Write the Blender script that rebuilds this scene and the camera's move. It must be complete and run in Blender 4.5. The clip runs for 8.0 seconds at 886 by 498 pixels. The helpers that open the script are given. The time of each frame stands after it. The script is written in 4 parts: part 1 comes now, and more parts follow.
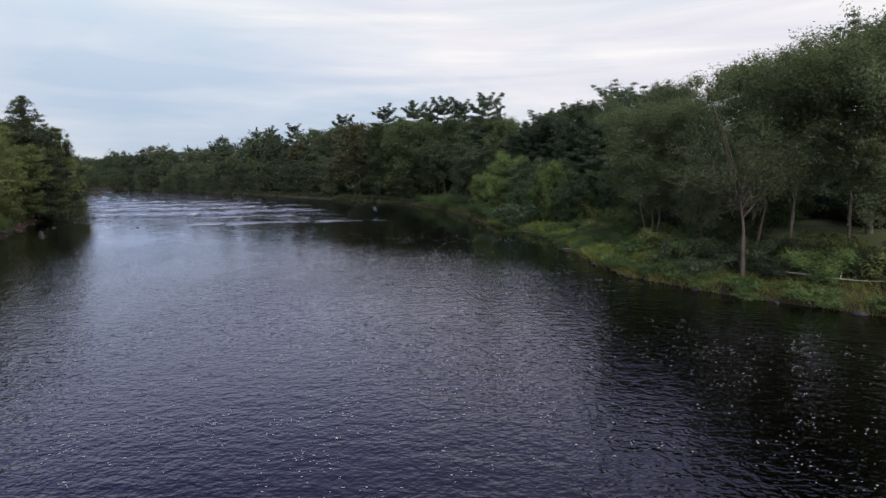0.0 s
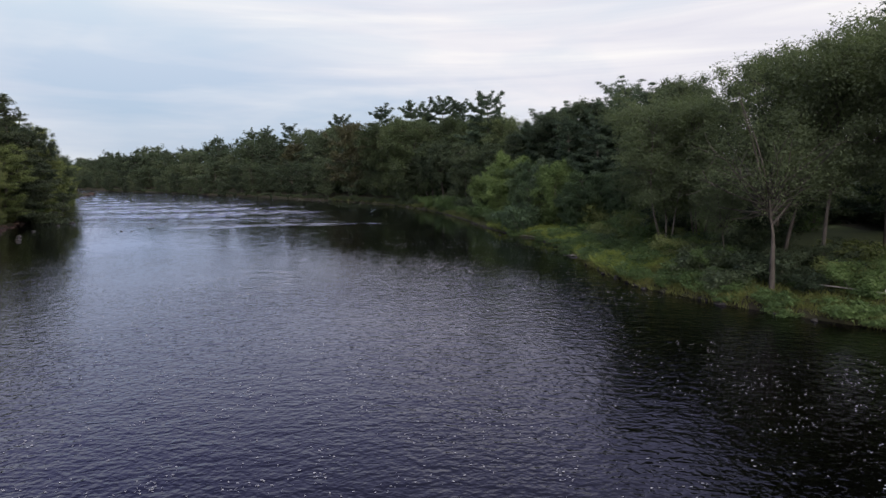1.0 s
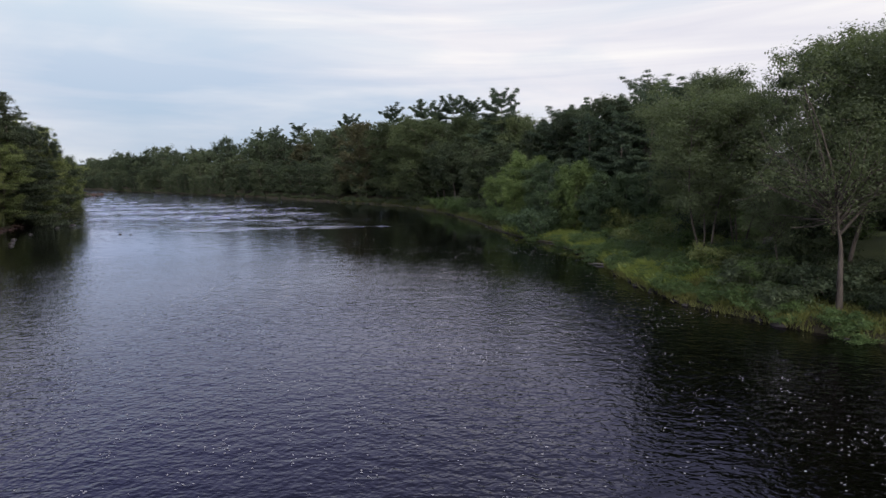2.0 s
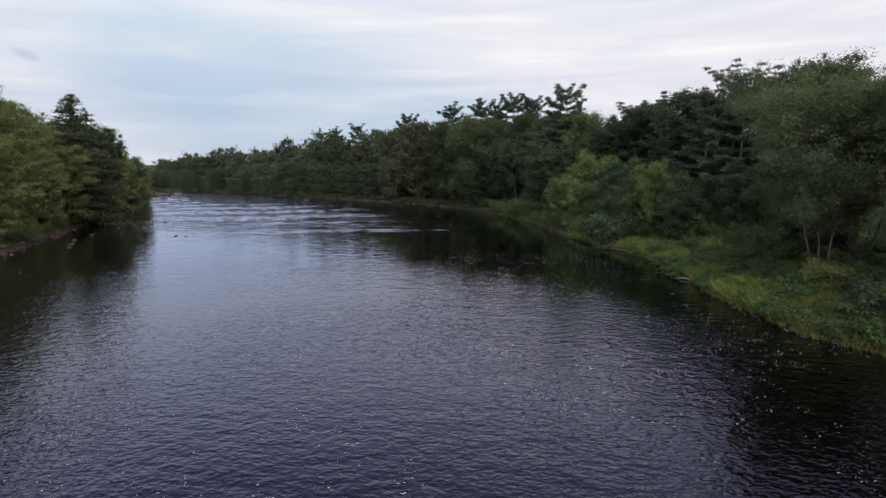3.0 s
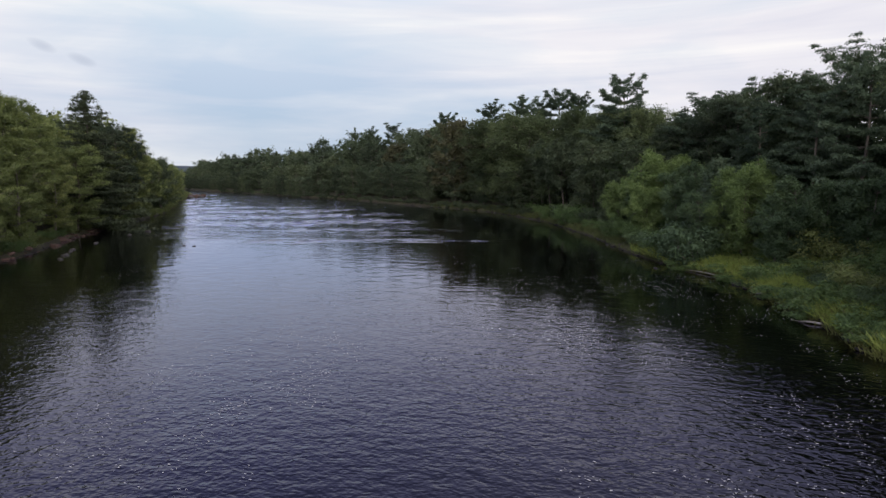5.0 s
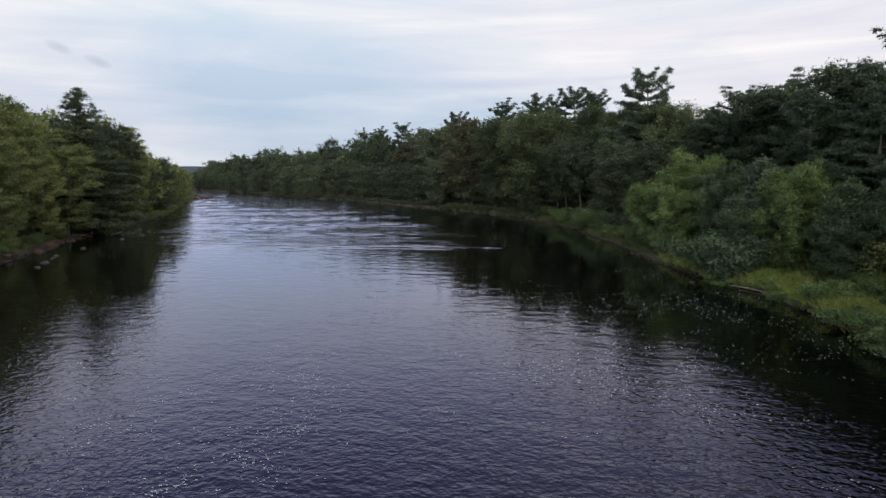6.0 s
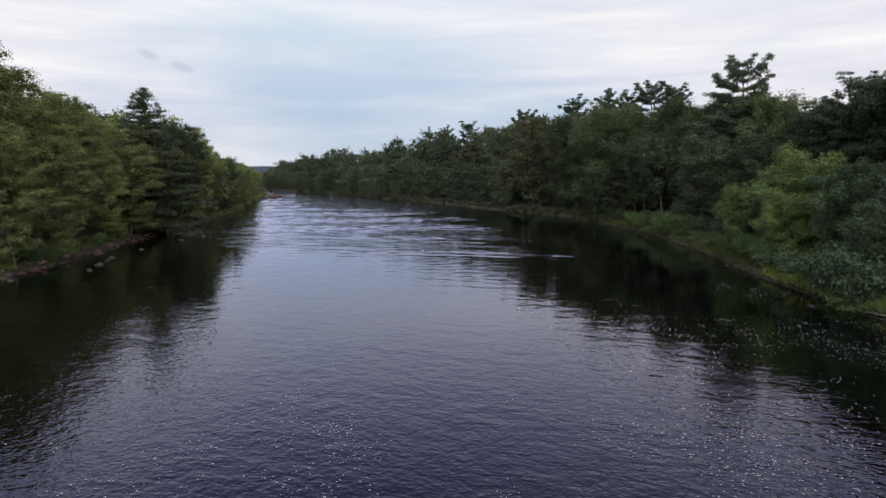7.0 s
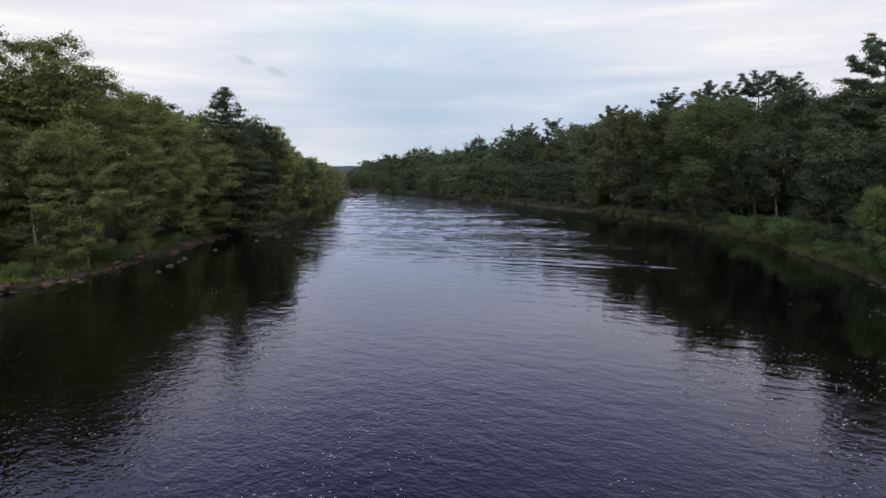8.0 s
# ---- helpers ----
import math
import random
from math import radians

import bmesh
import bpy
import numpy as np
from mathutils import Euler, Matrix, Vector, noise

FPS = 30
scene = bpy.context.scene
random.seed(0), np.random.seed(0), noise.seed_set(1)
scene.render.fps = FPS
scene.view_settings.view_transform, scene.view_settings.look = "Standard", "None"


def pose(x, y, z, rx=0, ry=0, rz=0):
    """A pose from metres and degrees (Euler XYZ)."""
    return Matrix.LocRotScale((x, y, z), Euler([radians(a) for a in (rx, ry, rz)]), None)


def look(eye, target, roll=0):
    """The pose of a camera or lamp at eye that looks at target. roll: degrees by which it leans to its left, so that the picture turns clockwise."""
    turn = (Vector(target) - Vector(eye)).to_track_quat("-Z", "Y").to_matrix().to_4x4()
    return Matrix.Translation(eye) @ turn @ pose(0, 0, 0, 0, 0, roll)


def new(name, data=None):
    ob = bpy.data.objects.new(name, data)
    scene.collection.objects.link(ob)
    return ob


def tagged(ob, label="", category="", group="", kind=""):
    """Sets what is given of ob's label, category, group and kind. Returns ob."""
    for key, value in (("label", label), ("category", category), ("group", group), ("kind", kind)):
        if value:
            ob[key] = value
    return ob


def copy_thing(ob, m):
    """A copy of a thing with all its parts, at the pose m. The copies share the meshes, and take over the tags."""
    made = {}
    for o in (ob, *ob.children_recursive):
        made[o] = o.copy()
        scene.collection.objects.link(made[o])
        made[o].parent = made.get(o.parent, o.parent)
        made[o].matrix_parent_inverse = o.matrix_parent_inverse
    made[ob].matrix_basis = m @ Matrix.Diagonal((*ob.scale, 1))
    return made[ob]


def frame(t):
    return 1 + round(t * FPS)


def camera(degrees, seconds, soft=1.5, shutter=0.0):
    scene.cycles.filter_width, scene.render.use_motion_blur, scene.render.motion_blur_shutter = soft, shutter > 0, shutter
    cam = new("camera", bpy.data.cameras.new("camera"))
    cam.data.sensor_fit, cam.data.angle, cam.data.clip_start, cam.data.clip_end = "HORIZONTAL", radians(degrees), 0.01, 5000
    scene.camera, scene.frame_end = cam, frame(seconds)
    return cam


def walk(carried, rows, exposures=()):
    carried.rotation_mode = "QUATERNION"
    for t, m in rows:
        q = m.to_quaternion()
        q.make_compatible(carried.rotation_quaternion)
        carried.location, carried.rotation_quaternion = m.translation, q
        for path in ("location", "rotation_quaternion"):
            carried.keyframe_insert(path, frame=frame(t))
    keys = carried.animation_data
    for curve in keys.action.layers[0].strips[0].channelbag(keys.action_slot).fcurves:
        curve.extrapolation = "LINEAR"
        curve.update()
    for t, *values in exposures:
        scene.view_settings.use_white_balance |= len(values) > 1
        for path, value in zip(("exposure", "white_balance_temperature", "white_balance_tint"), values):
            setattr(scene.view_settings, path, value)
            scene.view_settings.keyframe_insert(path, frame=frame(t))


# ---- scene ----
cam = camera(73.7, 8.0)
PATH = [
    (0, (0.958, 4.534, 6.137), (-1.318, 54.035, -0.526), -0.97),
    (0.5, (0.975, 5.948, 6.138), (-1.250, 55.457, -0.488), -0.96),
    (1, (0.891, 7.449, 6.148), (-1.235, 56.968, -0.442), -0.96),
    (2.5, (0.256, 12.479, 6.226), (-4.670, 61.811, -0.261), -0.93),
    (3, (-0.027, 14.322, 6.262), (-7.776, 63.294, -0.192), -0.92),
    (3.5, (-0.327, 16.239, 6.300), (-9.253, 65.015, -0.121), -0.91),
    (4, (-0.642, 18.220, 6.341), (-10.641, 66.791, -0.049), -0.90),
    (4.5, (-0.972, 20.255, 6.380), (-11.571, 68.703, 0.022), -0.89),
    (6, (-2.120, 26.538, 6.485), (-13.945, 74.713, 0.215), -0.84),
    (6.5, (-2.602, 28.634, 6.510), (-15.923, 76.421, 0.268), -0.83),
    (7, (-3.166, 30.695, 6.527), (-20.243, 77.276, 0.314), -0.81),
    (7.5, (-3.839, 32.699, 6.536), (-24.617, 77.755, 0.350), -0.80),
    (8, (-4.653, 34.619, 6.534), (-27.937, 78.436, 0.376), -0.78),
]
walk(cam, [(t, look(eye, target, roll)) for t, eye, target, roll in PATH])


# ---- world, sun ----
SUN_AZ, SUN_EL = 159.0, 38.0      # compass bearing of the light (clockwise from +y), height


def link(nt, a, b):
    nt.links.new(a, b)


def node(nt, kind, **sockets):
    n = nt.nodes.new(kind)
    for k, v in sockets.items():
        n.inputs[k.replace("_", " ")].default_value = v
    return n


def ramp(nt, fac, stops):
    r = nt.nodes.new("ShaderNodeValToRGB")
    el = r.color_ramp.elements
    while len(el) < len(stops):
        el.new(0.5)
    for e, (p, c) in zip(el, stops):
        e.position, e.color = p, (*c, 1) if len(c) == 3 else c
    link(nt, fac, r.inputs[0])
    return r.outputs[0]


def math_node(nt, op, a, b=None, clamp=False):
    n = nt.nodes.new("ShaderNodeMath")
    n.operation, n.use_clamp = op, clamp
    for i, v in enumerate((a, b)):
        if v is None:
            continue
        if isinstance(v, (int, float)):
            n.inputs[i].default_value = v
        else:
            link(nt, v, n.inputs[i])
    return n.outputs[0]


def mix_colour(nt, fac, a, b, blend="MIX"):
    n = nt.nodes.new("ShaderNodeMix")
    n.data_type, n.blend_type = "RGBA", blend
    for i, v in ((0, fac), (6, a), (7, b)):
        if isinstance(v, (int, float)):
            n.inputs[i].default_value = v
        elif isinstance(v, tuple):
            n.inputs[i].default_value = (*v, 1)
        else:
            link(nt, v, n.inputs[i])
    return n.outputs[2]


def noise_node(nt, vec, scale, detail=4.0, rough=0.55, distortion=0.0):
    n = node(nt, "ShaderNodeTexNoise", Scale=scale, Detail=detail, Roughness=rough, Distortion=distortion)
    if vec is not None:
        link(nt, vec, n.inputs["Vector"])
    return n.outputs[0]


def mapped(nt, vec, scale=(1, 1, 1), rot=(0, 0, 0), loc=(0, 0, 0)):
    m = nt.nodes.new("ShaderNodeMapping")
    m.inputs["Scale"].default_value, m.inputs["Location"].default_value = scale, loc
    m.inputs["Rotation"].default_value = [radians(a) for a in rot]
    link(nt, vec, m.inputs["Vector"])
    return m.outputs[0]


def build_world():
    w = bpy.data.worlds.new("sky")
    scene.world = w
    w.use_nodes = True
    nt = w.node_tree
    nt.nodes.clear()
    sky = nt.nodes.new("ShaderNodeTexSky")
    sky.sky_type, sky.sun_disc = "NISHITA", False
    sky.sun_elevation, sky.sun_rotation = radians(SUN_EL), radians(SUN_AZ)
    sky.dust_density, sky.air_density = 2.0, 1.0
    tc = nt.nodes.new("ShaderNodeTexCoord").outputs["Generated"]
    sep = nt.nodes.new("ShaderNodeSeparateXYZ")
    link(nt, tc, sep.inputs[0])
    z = math_node(nt, "MAXIMUM", sep.outputs[2], 0.0)
    # thin high overcast: a veil over the blue, whiter at middle heights
    veil = ramp(nt, z, [(0.0, (0.43, 0.57, 0.75)), (0.07, (0.46, 0.59, 0.77)), (0.15, (0.57, 0.67, 0.83)),
                        (0.25, (0.74, 0.84, 0.94)), (0.30, (0.82, 0.87, 1.04)), (0.42, (0.50, 0.52, 0.90)), (0.56, (0.25, 0.27, 0.56)), (1.0, (0.22, 0.25, 0.50))])
    clear = mix_colour(nt, 1.0, sky.outputs[0], (0.10, 0.10, 0.10), "MULTIPLY")
    base = mix_colour(nt, 0.85, clear, veil)
    # cloud sheets in long level bands
    az = math_node(nt, "ARCTAN2", sep.outputs[0], sep.outputs[1])
    comb = nt.nodes.new("ShaderNodeCombineXYZ")
    link(nt, az, comb.inputs[0]), link(nt, sep.outputs[2], comb.inputs[1])
    n1 = noise_node(nt, mapped(nt, comb.outputs[0], (1.0, 5.0, 1.0), (0, 0, 4), (3.1, 1.7, 0)), 1.9, 5.0, 0.55, 0.6)
    n2 = noise_node(nt, mapped(nt, comb.outputs[0], (0.8, 9.0, 1.0), (0, 0, -3)), 1.8, 5.0, 0.55, 0.5)
    warm = math_node(nt, "ADD", math_node(nt, "MULTIPLY", sep.outputs[0], 0.62), 0.12)
    west = math_node(nt, "MAXIMUM", math_node(nt, "SUBTRACT", math_node(nt, "MULTIPLY", sep.outputs[0], -1.0), 0.5), 0.0)
    warm = math_node(nt, "ADD", warm, math_node(nt, "MULTIPLY", west, 1.9))
    amount = math_node(nt, "ADD", math_node(nt, "MULTIPLY", n1, 1.05), math_node(nt, "MULTIPLY", n2, 0.40))
    amount = math_node(nt, "ADD", amount, math_node(nt, "SUBTRACT", warm, 0.13))
    fac = ramp(nt, amount, [(0.38, (0, 0, 0)), (0.86, (1, 1, 1))])
    tone = ramp(nt, n2, [(0.36, (0.80, 0.78, 0.86)), (0.50, (0.91, 0.88, 0.92)), (0.64, (1.04, 1.0, 0.98))])
    thin = ramp(nt, z, [(0.27, (0.9, 0.9, 0.9)), (0.42, (0.25, 0.25, 0.25))])
    col = mix_colour(nt, math_node(nt, "MULTIPLY", fac, thin), base, tone)
    for wa, wz in ((-0.803, 0.181), (-0.756, 0.166)):
        da = math_node(nt, "ADD", math_node(nt, "MULTIPLY", math_node(nt, "SUBTRACT", az, wa), 0.55), math_node(nt, "MULTIPLY", math_node(nt, "SUBTRACT", n1, 0.5), 0.05))
        dz = math_node(nt, "ADD", math_node(nt, "MULTIPLY", math_node(nt, "SUBTRACT", sep.outputs[2], wz), 1.3), math_node(nt, "MULTIPLY", math_node(nt, "SUBTRACT", az, wa), 0.4))
        r2 = math_node(nt, "ADD", math_node(nt, "MULTIPLY", da, da), math_node(nt, "MULTIPLY", dz, dz))
        wisp = ramp(nt, math_node(nt, "MULTIPLY", r2, 9000.0), [(0.0, (0.45, 0.45, 0.45)), (1.0, (0, 0, 0))])
        col = mix_colour(nt, wisp, col, (0.45, 0.50, 0.62))
    # the light's side of the sky is brighter
    s = (math.sin(radians(SUN_AZ)) * math.cos(radians(SUN_EL)), math.cos(radians(SUN_AZ)) * math.cos(radians(SUN_EL)), math.sin(radians(SUN_EL)))
    dot = nt.nodes.new("ShaderNodeVectorMath")
    dot.operation = "DOT_PRODUCT"
    link(nt, tc, dot.inputs[0])
    dot.inputs[1].default_value = s
    glow = ramp(nt, dot.outputs["Value"], [(0.05, (1, 1, 1)), (1.0, (2.2, 2.05, 1.8))])
    col = mix_colour(nt, 1.0, col, glow, "MULTIPLY")
    bg = node(nt, "ShaderNodeBackground", Strength=1.0)
    link(nt, col, bg.inputs["Color"])
    out = nt.nodes.new("ShaderNodeOutputWorld")
    link(nt, bg.outputs[0], out.inputs[0])


build_world()
sun_data = bpy.data.lights.new("sun", "SUN")
sun_data.energy, sun_data.angle, sun_data.color = 3.2, radians(60), (1.0, 0.94, 0.84)
sun = new("sun", sun_data)
sun.matrix_world = look((60 * math.sin(radians(SUN_AZ)), 60 * math.cos(radians(SUN_AZ)), 60 * math.tan(radians(SUN_EL))), (0, 0, 0))


# ---- materials ----
def material(name):
    m = bpy.data.materials.new(name)
    m.use_nodes = True
    nt = m.node_tree
    nt.nodes.clear()
    out = nt.nodes.new("ShaderNodeOutputMaterial")
    return m, nt, out


def bump(nt, height, strength, distance):
    b = node(nt, "ShaderNodeBump", Strength=strength, Distance=distance)
    link(nt, height, b.inputs["Height"])
    return b.outputs[0]


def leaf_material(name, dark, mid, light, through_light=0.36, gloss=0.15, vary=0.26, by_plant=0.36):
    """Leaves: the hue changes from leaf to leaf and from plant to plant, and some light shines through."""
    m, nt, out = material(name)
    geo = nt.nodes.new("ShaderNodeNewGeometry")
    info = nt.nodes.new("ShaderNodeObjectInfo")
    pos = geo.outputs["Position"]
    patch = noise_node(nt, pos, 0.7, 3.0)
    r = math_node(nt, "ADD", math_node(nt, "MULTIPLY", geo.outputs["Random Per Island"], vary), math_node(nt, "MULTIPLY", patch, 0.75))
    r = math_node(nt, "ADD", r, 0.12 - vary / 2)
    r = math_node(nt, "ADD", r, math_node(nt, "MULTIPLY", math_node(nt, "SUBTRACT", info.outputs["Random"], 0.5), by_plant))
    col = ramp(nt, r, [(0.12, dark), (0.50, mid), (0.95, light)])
    p = node(nt, "ShaderNodeBsdfPrincipled", Roughness=0.55)
    p.inputs["Specular IOR Level"].default_value = gloss
    link(nt, col, p.inputs["Base Color"])
    t = nt.nodes.new("ShaderNodeBsdfTranslucent")
    link(nt, mix_colour(nt, 1.0, col, (1.1, 1.2, 0.6), "MULTIPLY"), t.inputs["Color"])
    mx = node(nt, "ShaderNodeMixShader", Fac=through_light)
    link(nt, p.outputs[0], mx.inputs[1]), link(nt, t.outputs[0], mx.inputs[2])
    link(nt, mx.outputs[0], out.inputs[0])
    return m


def rough_material(name, stops, scale, rough=0.9, fine=8.0, depth=0.02, stretch=(1, 1, 1), by_object=False, spec=0.3):
    """Bark, stone, soil: two scales of blotches, grain in relief."""
    m, nt, out = material(name)
    pos = nt.nodes.new("ShaderNodeTexCoord").outputs["Object"] if by_object else nt.nodes.new("ShaderNodeNewGeometry").outputs["Position"]
    v = mapped(nt, pos, stretch)
    a, b = noise_node(nt, v, scale, 5.0), noise_node(nt, v, scale * fine, 4.0)
    f = math_node(nt, "ADD", math_node(nt, "MULTIPLY", a, 0.65), math_node(nt, "MULTIPLY", b, 0.35))
    if by_object:
        info = nt.nodes.new("ShaderNodeObjectInfo")
        f = math_node(nt, "ADD", f, math_node(nt, "MULTIPLY", math_node(nt, "SUBTRACT", info.outputs["Random"], 0.5), 0.25))
    col = ramp(nt, f, stops)
    p = node(nt, "ShaderNodeBsdfPrincipled", Roughness=rough)
    p.inputs["Specular IOR Level"].default_value = spec
    link(nt, col, p.inputs["Base Color"])
    link(nt, bump(nt, b, 0.8, depth), p.inputs["Normal"])
    link(nt, p.outputs[0], out.inputs[0])
    return m


RIPPLE, RIFFLE = 0.058, 1.4      # height of the ripples in metres, of the riffles in ripples


def water_material():
    """Dark peaty river water with wind ripples."""
    m, nt, out = material("river_water")
    pos = nt.nodes.new("ShaderNodeNewGeometry").outputs["Position"]
    v1 = mapped(nt, pos, (0.70, 1.0, 1.0), (0, 0, 16))
    v2 = mapped(nt, pos, (0.75, 1.0, 1.0), (0, 0, -10))
    n1 = noise_node(nt, v1, 3.2, 2.0, 0.5, 0.35)
    n2 = noise_node(nt, v2, 8.0, 1.0, 0.5, 0.35)
    n3 = noise_node(nt, mapped(nt, pos, (0.60, 1.0, 1.0), (0, 0, 4)), 1.15, 1.0, 0.5, 0.4)
    calm = ramp(nt, noise_node(nt, mapped(nt, pos, (1.0, 0.6, 1.0)), 0.06, 3.0), [(0.36, (0.55, 0.55, 0.55)), (0.60, (1, 1, 1))])
    h = math_node(nt, "ADD", math_node(nt, "MULTIPLY", n1, 0.66), math_node(nt, "MULTIPLY", n2, 0.34))
    # ruffled by the wind near the start, smoother towards the shallows
    xyz = nt.nodes.new("ShaderNodeSeparateXYZ")
    link(nt, pos, xyz.inputs[0])
    drift = math_node(nt, "MULTIPLY", math_node(nt, "SUBTRACT", noise_node(nt, pos, 0.09, 3.0), 0.5), 14.0)
    yy = math_node(nt, "ADD", xyz.outputs[1], drift)
    pool = ramp(nt, math_node(nt, "DIVIDE", yy, 100.0), [(0.38, (0, 0, 0)), (0.57, (1, 1, 1))])
    h = math_node(nt, "MULTIPLY", h, math_node(nt, "SUBTRACT", 1.0, math_node(nt, "MULTIPLY", pool, 0.80)))
    h = math_node(nt, "ADD", h, math_node(nt, "MULTIPLY", n3, math_node(nt, "ADD", 0.50, math_node(nt, "MULTIPLY", pool, 0.10))))
    h = math_node(nt, "MULTIPLY", h, calm)
    # in the lee of the wooded bank
    off = math_node(nt, "SUBTRACT", math_node(nt, "SUBTRACT", 38.7, math_node(nt, "MULTIPLY", xyz.outputs[1], 0.51)), xyz.outputs[0])
    lee = ramp(nt, math_node(nt, "DIVIDE", math_node(nt, "ADD", off, math_node(nt, "MULTIPLY", drift, 0.4)), 100.0), [(0.10, (1, 1, 1)), (0.24, (0, 0, 0))])
    lee = math_node(nt, "MULTIPLY", lee, ramp(nt, math_node(nt, "DIVIDE", xyz.outputs[1], 100.0), [(0.40, (0, 0, 0)), (0.48, (1, 1, 1))]))
    h = math_node(nt, "MULTIPLY", h, math_node(nt, "SUBTRACT", 1.0, math_node(nt, "MULTIPLY", lee, 0.5)))
    # chop of the shallows, long across the stream
    swift = ramp(nt, math_node(nt, "DIVIDE", math_node(nt, "ADD", xyz.outputs[1], math_node(nt, "MULTIPLY", drift, 0.35)), 200.0), [(0.375, (0, 0, 0)), (0.405, (1, 1, 1))])
    chop = noise_node(nt, mapped(nt, pos, (0.45, 1.0, 1.0), (0, 0, -6)), 2.4, 2.0, 0.5, 0.4)
    lanes = ramp(nt, noise_node(nt, mapped(nt, pos, (0.16, 1.0, 1.0), (0, 0, -6)), 0.16, 2.0), [(0.42, (0.10, 0.10, 0.10)), (0.56, (1.3, 1.3, 1.3))])
    swift = math_node(nt, "MULTIPLY", swift, ramp(nt, math_node(nt, "DIVIDE", off, 100.0), [(0.06, (0, 0, 0)), (0.15, (1, 1, 1))]))
    h = math_node(nt, "ADD", h, math_node(nt, "MULTIPLY", math_node(nt, "MULTIPLY", chop, lanes), math_node(nt, "MULTIPLY", swift, 0.16)))
    # riffles: long broken steps, gentle upstream, steep downstream
    curl = noise_node(nt, mapped(nt, pos, (0.10, 0.42, 1.0), (0, 0, -6)), 1.0, 4.0, 0.6, 0.3)
    phase = math_node(nt, "ADD", math_node(nt, "MULTIPLY", xyz.outputs[1], 0.085), math_node(nt, "MULTIPLY", curl, 1.1))
    step = ramp(nt, math_node(nt, "FRACT", phase), [(0.0, (0, 0, 0)), (0.05, (1, 1, 1)), (1.0, (0, 0, 0))])
    broken = ramp(nt, noise_node(nt, mapped(nt, pos, (0.22, 0.6, 1.0), (0, 0, -6), (9, 4, 0)), 0.9, 3.0), [(0.47, (0, 0, 0)), (0.58, (1, 1, 1))])
    h = math_node(nt, "ADD", h, math_node(nt, "MULTIPLY", math_node(nt, "MULTIPLY", step, broken), math_node(nt, "MULTIPLY", swift, RIFFLE)))
    normal = bump(nt, h, 1.0, RIPPLE)
    body = node(nt, "ShaderNodeBsdfDiffuse", Color=(0.0004, 0.0003, 0.0003, 1))
    mirror = node(nt, "ShaderNodeBsdfGlossy", Color=(0.87, 0.86, 1.0, 1), Roughness=0.01)
    fresnel = node(nt, "ShaderNodeFresnel", IOR=1.38)
    mx = nt.nodes.new("ShaderNodeMixShader")
    link(nt, normal, mirror.inputs["Normal"]), link(nt, normal, fresnel.inputs["Normal"])
    link(nt, math_node(nt, "MULTIPLY", fresnel.outputs[0], 1.33, True), mx.inputs[0]), link(nt, body.outputs[0], mx.inputs[1]), link(nt, mirror.outputs[0], mx.inputs[2])
    link(nt, mx.outputs[0], out.inputs[0])
    return m


